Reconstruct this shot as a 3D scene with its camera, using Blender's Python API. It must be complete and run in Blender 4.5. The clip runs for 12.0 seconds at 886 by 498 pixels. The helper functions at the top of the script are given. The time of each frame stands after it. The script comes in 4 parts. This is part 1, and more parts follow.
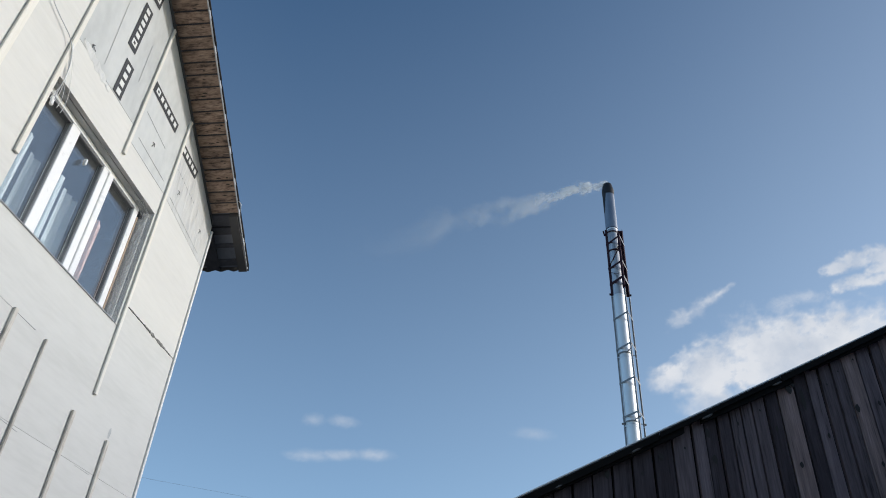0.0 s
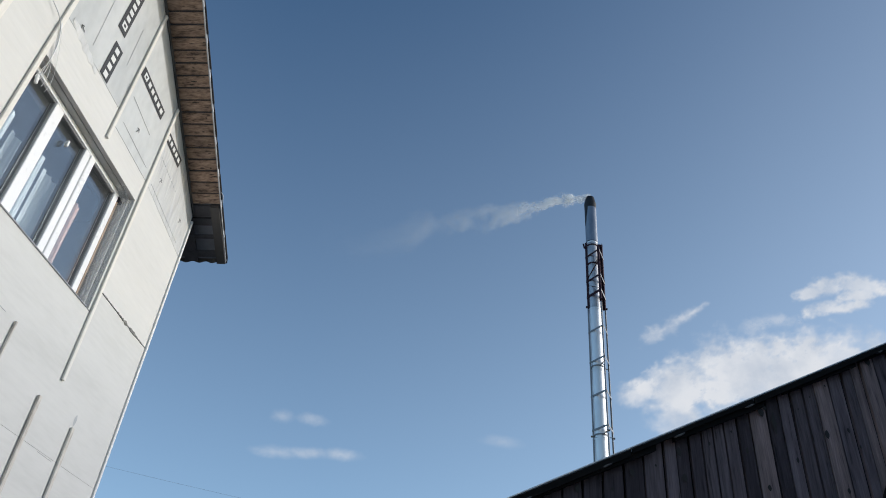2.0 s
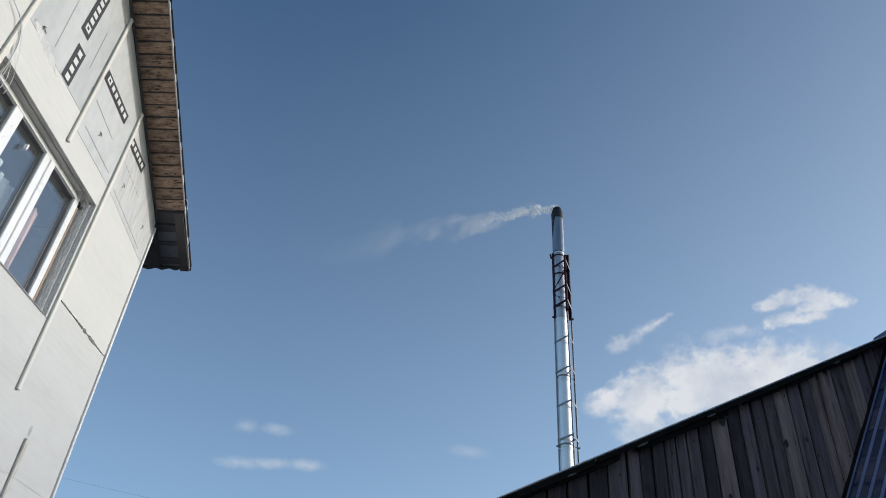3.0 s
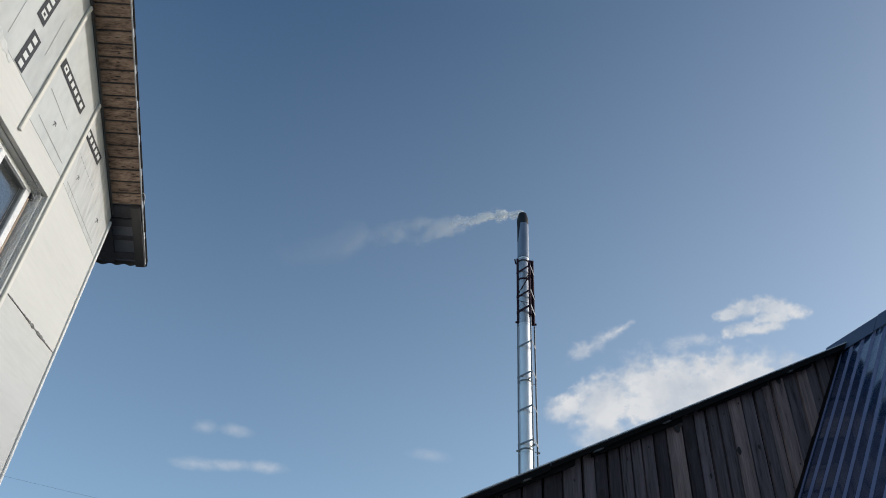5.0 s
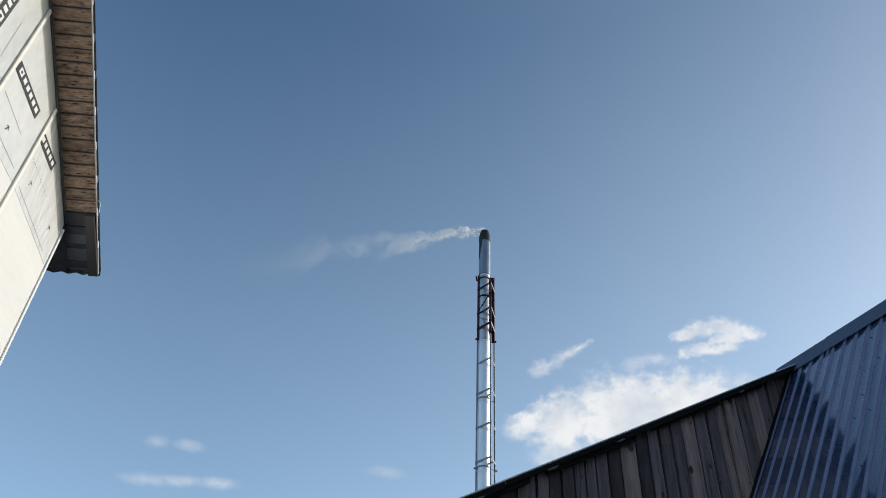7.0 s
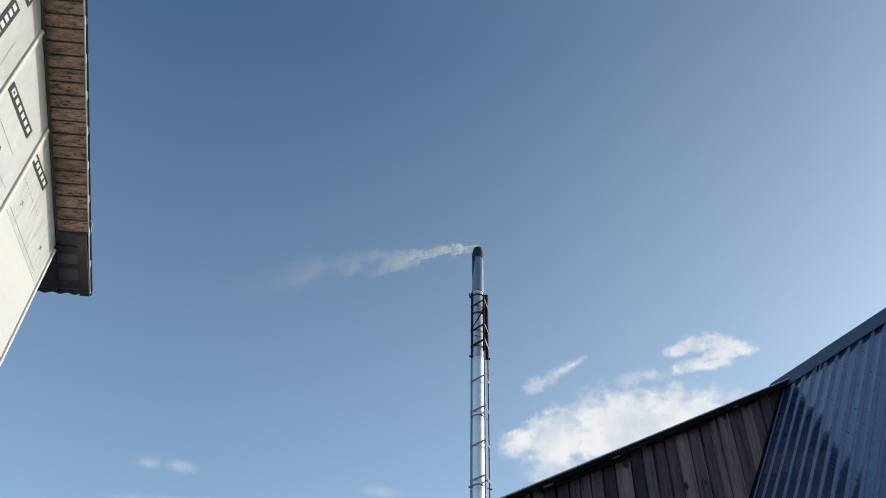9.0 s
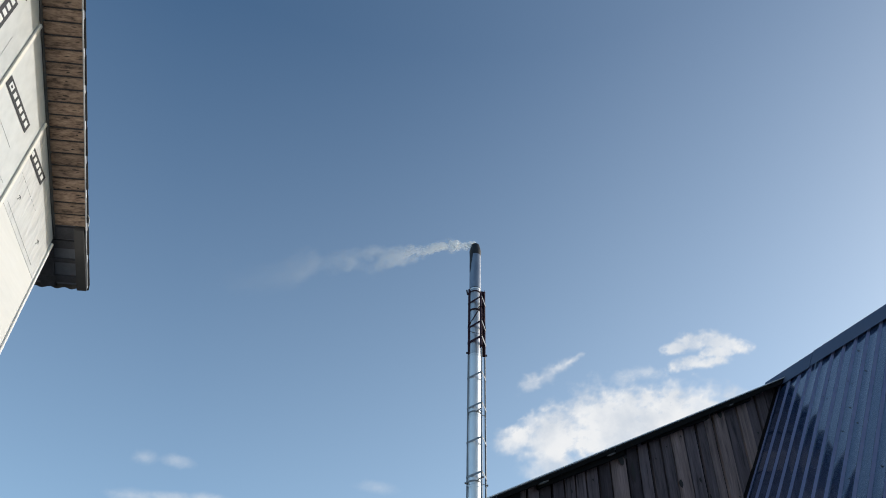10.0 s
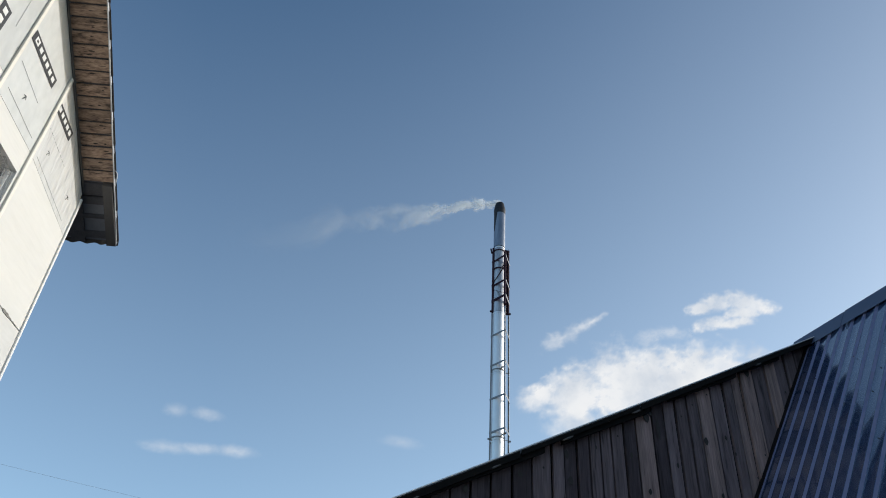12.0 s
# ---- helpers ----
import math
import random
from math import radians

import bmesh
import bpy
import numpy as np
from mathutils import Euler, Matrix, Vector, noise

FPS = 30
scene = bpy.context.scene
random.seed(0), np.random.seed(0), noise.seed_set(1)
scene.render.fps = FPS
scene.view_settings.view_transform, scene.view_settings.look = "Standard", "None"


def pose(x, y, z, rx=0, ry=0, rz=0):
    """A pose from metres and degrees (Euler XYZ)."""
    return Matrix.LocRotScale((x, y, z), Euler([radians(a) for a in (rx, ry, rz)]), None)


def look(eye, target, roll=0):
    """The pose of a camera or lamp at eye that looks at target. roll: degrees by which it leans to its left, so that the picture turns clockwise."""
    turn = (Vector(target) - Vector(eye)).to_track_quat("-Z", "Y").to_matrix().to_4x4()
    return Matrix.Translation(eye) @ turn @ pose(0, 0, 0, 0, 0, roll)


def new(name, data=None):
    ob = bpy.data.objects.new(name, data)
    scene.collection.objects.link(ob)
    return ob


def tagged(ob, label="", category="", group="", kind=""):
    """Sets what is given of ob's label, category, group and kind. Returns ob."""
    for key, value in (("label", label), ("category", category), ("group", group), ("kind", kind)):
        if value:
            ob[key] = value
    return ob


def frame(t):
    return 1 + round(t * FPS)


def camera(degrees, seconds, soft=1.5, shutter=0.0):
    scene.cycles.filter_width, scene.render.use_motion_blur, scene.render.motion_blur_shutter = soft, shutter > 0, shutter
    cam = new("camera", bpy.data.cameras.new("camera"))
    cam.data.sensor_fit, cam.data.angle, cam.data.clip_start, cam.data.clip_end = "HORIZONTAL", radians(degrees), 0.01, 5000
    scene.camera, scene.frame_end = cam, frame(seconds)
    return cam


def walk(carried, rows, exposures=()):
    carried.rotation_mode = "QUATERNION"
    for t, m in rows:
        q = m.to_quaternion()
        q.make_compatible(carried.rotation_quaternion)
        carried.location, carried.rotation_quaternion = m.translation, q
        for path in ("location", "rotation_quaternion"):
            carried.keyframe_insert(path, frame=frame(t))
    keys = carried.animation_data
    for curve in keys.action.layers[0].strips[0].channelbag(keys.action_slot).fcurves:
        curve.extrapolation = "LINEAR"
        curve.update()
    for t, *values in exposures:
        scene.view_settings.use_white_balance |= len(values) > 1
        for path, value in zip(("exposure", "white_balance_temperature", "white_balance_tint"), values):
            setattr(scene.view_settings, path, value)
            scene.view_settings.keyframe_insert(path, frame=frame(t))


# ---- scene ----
cam = camera(62.0, 12.0, soft=1.0)

PATH = [
    (0, (0.596, -0.001, 1.387), (0.349, 1.602, 2.557), 3.6),
    (0.5, (0.57, -0.03, 1.385), (0.278, 1.556, 2.568), 4.5),
    (1, (0.573, -0.038, 1.384), (0.289, 1.543, 2.576), 4.7),
    (1.5, (0.573, -0.012, 1.387), (0.327, 1.586, 2.565), 5.3),
    (2, (0.566, 0.014, 1.406), (0.374, 1.616, 2.588), 5.8),
    (2.5, (0.571, 0.027, 1.409), (0.431, 1.629, 2.598), 5.0),
    (3, (0.572, 0.021, 1.41), (0.466, 1.611, 2.618), 4.5),
    (5, (0.615, 0.075, 1.433), (0.6, 1.659, 2.654), 3.9),
    (5.5, (0.62, 0.085, 1.434), (0.622, 1.658, 2.669), 3.5),
    (6, (0.622, 0.089, 1.437), (0.644, 1.663, 2.671), 3.9),
    (6.5, (0.629, 0.086, 1.435), (0.675, 1.65, 2.68), 3.1),
    (7, (0.633, 0.073, 1.433), (0.717, 1.624, 2.692), 2.9),
    (9, (0.633, 0.067, 1.428), (0.732, 1.587, 2.724), 2.1),
    (9.5, (0.636, 0.058, 1.431), (0.743, 1.576, 2.728), 2.3),
    (10, (0.635, 0.056, 1.426), (0.741, 1.582, 2.715), 2.3),
    (10.5, (0.619, 0.068, 1.432), (0.702, 1.61, 2.703), 2.7),
    (11, (0.617, 0.089, 1.435), (0.672, 1.663, 2.668), 3.2),
    (11.5, (0.622, 0.114, 1.43), (0.684, 1.714, 2.629), 3.8),
    (12, (0.623, 0.098, 1.431), (0.674, 1.698, 2.63), 3.9),
]
walk(cam, [(t, look(eye, target, roll)) for t, eye, target, roll in PATH], exposures=[(0, 0.13, 6200, 11), (3.0, 0.12, 6250, 11), (5.0, 0.06, 6400, 10.5), (5.2, 0.34, 6480, 10), (12.0, 0.34, 6480, 10)])

# ---------------------------------------------------------------- light
SUN_AZ, SUN_EL = 74.0, 18.0
world = bpy.data.worlds.new("sky")
scene.world = world
world.use_nodes = True
wn, wl = world.node_tree.nodes, world.node_tree.links
sky = wn.new("ShaderNodeTexSky")
sky.sky_type = "NISHITA"
sky.sun_disc = False
sky.sun_elevation, sky.sun_rotation = radians(SUN_EL), radians(SUN_AZ)
sky.air_density, sky.dust_density, sky.ozone_density = 0.8, 0.9, 1.6
wn["Background"].inputs["Strength"].default_value = 0.15
# thin haze that whitens the sky towards the horizon
wc, wz = wn.new("ShaderNodeTexCoord"), wn.new("ShaderNodeSeparateXYZ")
wl.new(wc.outputs["Generated"], wz.inputs[0])
wr = wn.new("ShaderNodeMapRange")
for key, value in (("From Min", 0.82), ("From Max", 0.12), ("To Min", 0.0), ("To Max", 1.50)):
    wr.inputs[key].default_value = value
wl.new(wz.outputs["Z"], wr.inputs["Value"])
haze = wn.new("ShaderNodeVectorMath")
haze.operation = "MULTIPLY_ADD"
haze.inputs[1].default_value = (0.62, 0.71, 0.73)
wl.new(wr.outputs[0], haze.inputs[0])
clean = wn.new("ShaderNodeVectorMath")
clean.operation = "MULTIPLY"
# clear and deep blue away from the sun, milkier towards it
wd = wn.new("ShaderNodeVectorMath")
wd.operation = "DOT_PRODUCT"
wd.inputs[1].default_value = (math.sin(radians(SUN_AZ)) * math.cos(radians(SUN_EL)), math.cos(radians(SUN_AZ)) * math.cos(radians(SUN_EL)), math.sin(radians(SUN_EL)))
wl.new(wc.outputs["Generated"], wd.inputs[0])
milky = wn.new("ShaderNodeMapRange")
milky.data_type = "FLOAT_VECTOR"
for key, value in ((7, (0.12, 0.12, 0.12)), (8, (0.66, 0.66, 0.66)), (9, (0.662, 0.84, 0.875)), (10, (0.985, 1.0, 0.915))):
    milky.inputs[key].default_value = value
wl.new(wd.outputs["Value"], milky.inputs[6])
wl.new(milky.outputs["Vector"], clean.inputs[1])
wl.new(sky.outputs["Color"], clean.inputs[0])
wl.new(clean.outputs[0], haze.inputs[2])
wl.new(haze.outputs[0], wn["Background"].inputs["Color"])

lamp = bpy.data.lights.new("sun", "SUN")
lamp.energy, lamp.angle, lamp.color = 1.9, radians(0.53), (1.0, 0.955, 0.90)
sun = new("sun", lamp)
toward = Vector((math.sin(radians(SUN_AZ)) * math.cos(radians(SUN_EL)), math.cos(radians(SUN_AZ)) * math.cos(radians(SUN_EL)), math.sin(radians(SUN_EL))))
sun.matrix_world = look(toward * 60, (0, 0, 0))


# ---------------------------------------------------------------- materials
def nodes_of(name):
    m = bpy.data.materials.new(name)
    m.use_nodes = True
    return m, m.node_tree.nodes, m.node_tree.links, m.node_tree.nodes["Principled BSDF"]


def ramp(n, stops):
    r = n.new("ShaderNodeValToRGB")
    while len(r.color_ramp.elements) < len(stops):
        r.color_ramp.elements.new(0.5)
    for e, (p, c) in zip(r.color_ramp.elements, stops):
        e.position, e.color = p, (*c, 1)
    return r


def surface(name, stops, scale, rough=0.7, metal=0.0, stretch=(1, 1, 1), bump=0.3, depth=0.004, fine=8.0, vary=0.0, spread=0.15, coat=0.0):
    """A procedural surface: broad patches and fine grain in the colour, the roughness and the relief."""
    m, n, l, b = nodes_of(name)
    co = n.new("ShaderNodeTexCoord")
    info = n.new("ShaderNodeObjectInfo")
    shift = n.new("ShaderNodeVectorMath")
    shift.operation = "MULTIPLY_ADD"
    shift.inputs[1].default_value = (31, 17, 23)
    l.new(info.outputs["Random"], shift.inputs[0])
    l.new(co.outputs["Object"], shift.inputs[2])
    mp = n.new("ShaderNodeMapping")
    mp.inputs["Scale"].default_value = stretch
    l.new(shift.outputs[0], mp.inputs["Vector"])
    big, small = n.new("ShaderNodeTexNoise"), n.new("ShaderNodeTexNoise")
    for t, s, d in ((big, scale, 5), (small, scale * fine, 6)):
        t.inputs["Scale"].default_value = s
        t.inputs["Detail"].default_value = d
        l.new(mp.outputs[0], t.inputs["Vector"])
    mix = n.new("ShaderNodeMix")
    mix.inputs["Factor"].default_value = 0.42
    l.new(big.outputs["Fac"], mix.inputs["A"])
    l.new(small.outputs["Fac"], mix.inputs["B"])
    r = ramp(n, stops)
    l.new(mix.outputs["Result"], r.inputs["Fac"])
    out = r.outputs["Color"]
    if vary:
        hs = n.new("ShaderNodeHueSaturation")
        mr = n.new("ShaderNodeMapRange")
        mr.inputs["To Min"].default_value, mr.inputs["To Max"].default_value = 1 - vary, 1 + vary
        l.new(info.outputs["Random"], mr.inputs["Value"])
        l.new(mr.outputs[0], hs.inputs["Value"])
        l.new(out, hs.inputs["Color"])
        out = hs.outputs["Color"]
    l.new(out, b.inputs["Base Color"])
    rr = n.new("ShaderNodeMapRange")
    rr.inputs["To Min"].default_value, rr.inputs["To Max"].default_value = max(0.03, rough - spread), min(1, rough + spread)
    l.new(mix.outputs["Result"], rr.inputs["Value"])
    l.new(rr.outputs[0], b.inputs["Roughness"])
    b.inputs["Metallic"].default_value = metal
    b.inputs["Coat Weight"].default_value = coat
    if bump:
        bp = n.new("ShaderNodeBump")
        bp.inputs["Strength"].default_value, bp.inputs["Distance"].default_value = bump, depth
        l.new(mix.outputs["Result"], bp.inputs["Height"])
        l.new(bp.outputs[0], b.inputs["Normal"])
    return m


def shades(*c, tight=0.25):
    """Colours evenly from dark to light; a greater tight sets them closer, for more contrast."""
    return [(tight + (1 - 2 * tight) * k / max(1, len(c) - 1), v) for k, v in enumerate(c)]


foam = surface("foam_plain", shades((0.590, 0.582, 0.553), (0.640, 0.630, 0.602), (0.675, 0.665, 0.636), tight=0.32), 1.3, 0.75, stretch=(1, 0.35, 2.6), bump=0.14, depth=0.003, fine=9, vary=0.02)
foam_film = surface("foam_in_film", shades((0.43, 0.44, 0.435), (0.54, 0.55, 0.54), (0.63, 0.635, 0.625)), 2.2, 0.42, stretch=(1, 1, 0.5), bump=0.55, depth=0.012, fine=5, vary=0.04)
film_wrinkled = surface("wrinkled_film", shades((0.50, 0.50, 0.49), (0.59, 0.59, 0.575), (0.66, 0.66, 0.645), tight=0.30), 3.0, 0.36, stretch=(1, 3.0, 0.4), bump=0.55, depth=0.06, fine=3)
crack_dark = surface("dirty_crack", shades((0.06, 0.058, 0.052), (0.30, 0.29, 0.27), tight=0.36), 18, 0.9, bump=0.6, depth=0.01)
pine = surface("pale_pine", shades((0.64, 0.60, 0.52), (0.73, 0.70, 0.635), (0.79, 0.77, 0.72)), 3, 0.7, stretch=(6, 6, 0.6), bump=0.3, depth=0.003, vary=0.08)
dirty_pine = surface("dirty_pine", shades((0.30, 0.25, 0.21), (0.58, 0.54, 0.48), (0.70, 0.68, 0.63), tight=0.30), 2.2, 0.75, stretch=(5, 5, 0.7), bump=0.4, depth=0.004, vary=0.06)
packing_wood = surface("packing_wood", shades((0.36, 0.25, 0.17), (0.56, 0.43, 0.32), (0.68, 0.55, 0.43)), 4, 0.7, stretch=(6, 6, 0.6), bump=0.3)
white_strip = surface("whitish_strip", shades((0.74, 0.73, 0.70), (0.80, 0.79, 0.77)), 4, 0.6, stretch=(4, 4, 0.5), bump=0.2)
ink = surface("black_print", shades((0.012, 0.0125, 0.015), (0.026, 0.027, 0.03)), 30, 0.5, bump=0)
print_white = surface("white_print", shades((0.62, 0.62, 0.61), (0.74, 0.74, 0.72)), 30, 0.55, bump=0)
grey_print = surface("grey_print", shades((0.36, 0.37, 0.37), (0.50, 0.51, 0.51)), 30, 0.6, bump=0)
soffit_wood = surface("soffit_pine", shades((0.055, 0.033, 0.023), (0.205, 0.132, 0.093), (0.315, 0.213, 0.152), (0.410, 0.287, 0.210), tight=0.36), 2.6, 0.62, stretch=(0.9, 9, 9), bump=0.5, depth=0.005, fine=3.2, vary=0.20)
knot_wood = surface("dark_knot", shades((0.012, 0.009, 0.008), (0.030, 0.021, 0.016)), 30, 0.6, bump=0.1)
dark_beam = surface("dark_rafter", shades((0.022, 0.022, 0.028), (0.050, 0.049, 0.060), (0.085, 0.083, 0.098)), 4, 0.7, stretch=(3, 1, 3), bump=0.4, vary=0.15)
grey_sheet = surface("underside_sheet", shades((0.105, 0.115, 0.145), (0.170, 0.182, 0.220)), 3, 0.5, metal=0.2, bump=0.1)
roof_metal = surface("dark_roof_tile_sheet", shades((0.035, 0.033, 0.035), (0.06, 0.055, 0.055)), 3, 0.45, bump=0.15)
trim_metal = surface("pale_edge_trim", shades((0.38, 0.39, 0.41), (0.54, 0.55, 0.56)), 9, 0.45, metal=0.3, bump=0.15)
frieze_grey = surface("grey_frieze", shades((0.060, 0.055, 0.052), (0.150, 0.140, 0.132)), 5, 0.6, bump=0.2, stretch=(1, 0.6, 1))
pvc = surface("white_frame_plastic", shades((0.80, 0.80, 0.80), (0.86, 0.86, 0.86)), 3, 0.3, bump=0.03)
gasket = surface("black_gasket", shades((0.16, 0.165, 0.17), (0.24, 0.245, 0.25)), 8, 0.6, bump=0)
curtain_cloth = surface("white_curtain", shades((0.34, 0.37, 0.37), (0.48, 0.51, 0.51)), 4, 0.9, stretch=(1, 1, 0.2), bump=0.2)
pink_cloth = surface("pinkish_curtain", shades((0.42, 0.25, 0.20), (0.60, 0.40, 0.33)), 5, 0.9, bump=0.2)
render_grey = surface("block_wall", shades((0.24, 0.235, 0.225), (0.36, 0.35, 0.335)), 2.5, 0.9, bump=0.6, depth=0.006)
# grey set low, so the room's dimness is in the plaster colour
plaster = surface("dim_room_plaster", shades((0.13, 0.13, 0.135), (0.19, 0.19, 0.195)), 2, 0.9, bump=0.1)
def boards_of(name, r, g, b, vary):
    """Weathered timber: dark checks, grey summer wood and a few paler streaks along the board."""
    return surface(name, [(p, (r * k, g * k, b * k)) for p, k in ((0.33, 0.30), (0.43, 0.80), (0.52, 1.0), (0.66, 1.45))], 3.0, 0.75, stretch=(7, 7, 0.45), bump=0.9, depth=0.006, fine=5.0, vary=vary)


board_dark = boards_of("weathered_board", 0.076, 0.060, 0.068, 0.26)
board_mid = boards_of("grey_board", 0.152, 0.119, 0.129, 0.24)
board_pale = boards_of("greyer_board", 0.262, 0.190, 0.182, 0.10)
# near black: the roof edge's shade is put into the dark fascia colour
fascia_dark = surface("fascia_and_shade_black", shades((0.005, 0.005, 0.005), (0.013, 0.0115, 0.011)), 3, 0.95, stretch=(0.5, 4, 4), bump=0.4, vary=0.2)
blue_sheet = surface("blue_painted_steel", shades((0.024, 0.046, 0.110), (0.030, 0.056, 0.130), (0.037, 0.066, 0.148)), 1.6, 0.2, bump=0, fine=7, spread=0.08, coat=0.6)
# paler blue that stands in for sky reflected on the rib flanks
blue_flank_sheen = surface("blue_steel_flank_sheen", shades((0.118, 0.138, 0.245), (0.140, 0.162, 0.280), (0.158, 0.180, 0.305)), 1.6, 0.45, bump=0, fine=7, spread=0.1)
blue_cap = surface("blue_ridge_steel", shades((0.040, 0.060, 0.110), (0.052, 0.076, 0.135)), 2.5, 0.34, bump=0.15, depth=0.004, spread=0.08)
steel = surface("stainless_flue", shades((0.70, 0.71, 0.72), (0.80, 0.80, 0.81), (0.86, 0.86, 0.86)), 1.2, 0.53, metal=1.0, stretch=(1, 1, 0.4), bump=0.05, depth=0.004, fine=5, spread=0.09)
steel_grey = surface("smoked_flue", shades((0.34, 0.34, 0.36), (0.50, 0.50, 0.52), (0.62, 0.62, 0.64), tight=0.35), 1.6, 0.5, metal=1.0, stretch=(3, 3, 0.3), bump=0.05, depth=0.004, fine=4, spread=0.1)
steel_dull = surface("weathered_flue", shades((0.20, 0.22, 0.26), (0.28, 0.30, 0.34), (0.36, 0.38, 0.41)), 1.2, 0.42, metal=1.0, stretch=(1, 1, 0.4), bump=0.05, depth=0.004, fine=5)
pale_edge = surface("pale_sheet_edge", shades((0.66, 0.67, 0.69), (0.78, 0.79, 0.80)), 5, 0.45, bump=0.1)
soot = surface("sooty_steel", shades((0.005, 0.005, 0.006), (0.022, 0.022, 0.027)), 2.5, 0.6, metal=0.1, bump=0.2)
galvanised = surface("grey_painted_angle", shades((0.17, 0.175, 0.185), (0.28, 0.285, 0.30)), 5, 0.5, metal=0.35, bump=0.15)
red_primer = surface("red_brown_primer", shades((0.0297, 0.0144, 0.0230), (0.0540, 0.0276, 0.0419)), 5, 0.8, bump=0.2)
cable_black = surface("black_cable", shades((0.02, 0.02, 0.02), (0.035, 0.035, 0.035)), 10, 0.6, bump=0)
white_plastic = surface("white_plastic", shades((0.75, 0.75, 0.74), (0.82, 0.82, 0.81)), 8, 0.4, bump=0)
concrete = surface("concrete", shades((0.26, 0.255, 0.245), (0.38, 0.37, 0.36)), 3, 0.9, bump=0.5)
earth = surface("trodden_earth", shades((0.18, 0.155, 0.12), (0.26, 0.225, 0.17), (0.33, 0.29, 0.225)), 0.6, 0.95, bump=0.8, depth=0.03, fine=12)


def glass_material():
    m, n, l, b = nodes_of("window_glass")
    b.inputs["Base Color"].default_value = (0.93, 0.96, 0.97, 1)
    b.inputs["Roughness"].default_value = 0.0
    b.inputs["IOR"].default_value = 1.85
    b.inputs["Transmission Weight"].default_value = 1.0
    return m


def film_material():
    m, n, l, b = nodes_of("clear_film")
    t = n.new("ShaderNodeTexNoise")
    t.inputs["Scale"].default_value, t.inputs["Detail"].default_value = 14, 5
    r = n.new("ShaderNodeMapRange")
    r.inputs["From Min"].default_value, r.inputs["From Max"].default_value = 0.38, 0.66
    r.inputs["To Min"].default_value, r.inputs["To Max"].default_value = 0.08, 0.62
    l.new(t.outputs["Fac"], r.inputs["Value"])
    l.new(r.outputs[0], b.inputs["Alpha"])
    b.inputs["Base Color"].default_value = (0.70, 0.71, 0.71, 1)
    b.inputs["Roughness"].default_value = 0.25
    return m


def vapour(name, scale, low, high, glow=None, colour=(0.97, 0.97, 0.97)):
    """Cloud or smoke: what the mesh's own cover leaves open stays clear. Far clouds, as part of the sky, shine by themselves; smoke scatters the sun."""
    m, n, l, b = nodes_of(name)
    n.remove(b)
    at = n.new("ShaderNodeAttribute")
    at.attribute_name = "cover"
    co = n.new("ShaderNodeTexCoord")
    t = n.new("ShaderNodeTexNoise")
    t.inputs["Scale"].default_value, t.inputs["Detail"].default_value, t.inputs["Roughness"].default_value = scale, 8, 0.62
    l.new(co.outputs["Object"], t.inputs["Vector"])
    r = n.new("ShaderNodeMapRange")
    r.inputs["From Min"].default_value, r.inputs["From Max"].default_value = 0.3, 0.7
    r.inputs["To Min"].default_value, r.inputs["To Max"].default_value = low, high
    l.new(t.outputs["Fac"], r.inputs["Value"])
    mu = n.new("ShaderNodeMath")
    mu.operation, mu.use_clamp = "MULTIPLY", True
    l.new(at.outputs["Fac"], mu.inputs[0])
    l.new(r.outputs[0], mu.inputs[1])
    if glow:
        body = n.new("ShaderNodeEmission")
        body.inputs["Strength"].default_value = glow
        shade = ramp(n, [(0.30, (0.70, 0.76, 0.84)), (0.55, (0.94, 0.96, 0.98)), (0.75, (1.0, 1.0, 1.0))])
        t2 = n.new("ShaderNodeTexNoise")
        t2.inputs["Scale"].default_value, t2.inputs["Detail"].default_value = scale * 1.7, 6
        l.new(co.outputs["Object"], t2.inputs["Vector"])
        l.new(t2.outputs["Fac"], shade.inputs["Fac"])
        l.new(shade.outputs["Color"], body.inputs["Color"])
    else:
        di, tr, body = n.new("ShaderNodeBsdfDiffuse"), n.new("ShaderNodeBsdfTranslucent"), n.new("ShaderNodeMixShader")
        for k, sh in ((1, di), (2, tr)):
            sh.inputs["Color"].default_value = (*colour, 1)
            l.new(sh.outputs[0], body.inputs[k])
        body.inputs[0].default_value = 0.6
    clear, mix = n.new("ShaderNodeBsdfTransparent"), n.new("ShaderNodeMixShader")
    l.new(mu.outputs[0], mix.inputs[0])
    l.new(clear.outputs[0], mix.inputs[1])
    l.new(body.outputs[0], mix.inputs[2])
    l.new(mix.outputs[0], n["Material Output"].inputs["Surface"])
    return m


glass = glass_material()
film_clear = film_material()
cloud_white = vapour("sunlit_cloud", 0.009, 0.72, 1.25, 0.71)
smoke_white = vapour("thin_smoke", 0.9, 0.7, 1.2)
# a glossy baked coat on the blue sheet
gloss = blue_sheet.node_tree.nodes["Principled BSDF"].inputs
gloss["Coat Weight"].default_value, gloss["Coat Roughness"].default_value, gloss["Coat IOR"].default_value = 1.0, 0.07, 1.66
gloss["Specular IOR Level"].default_value = 0.5
for dull in (fascia_dark, board_dark, board_mid, board_pale, red_primer):
    dull.node_tree.nodes["Principled BSDF"].inputs["Specular IOR Level"].default_value = 0.12


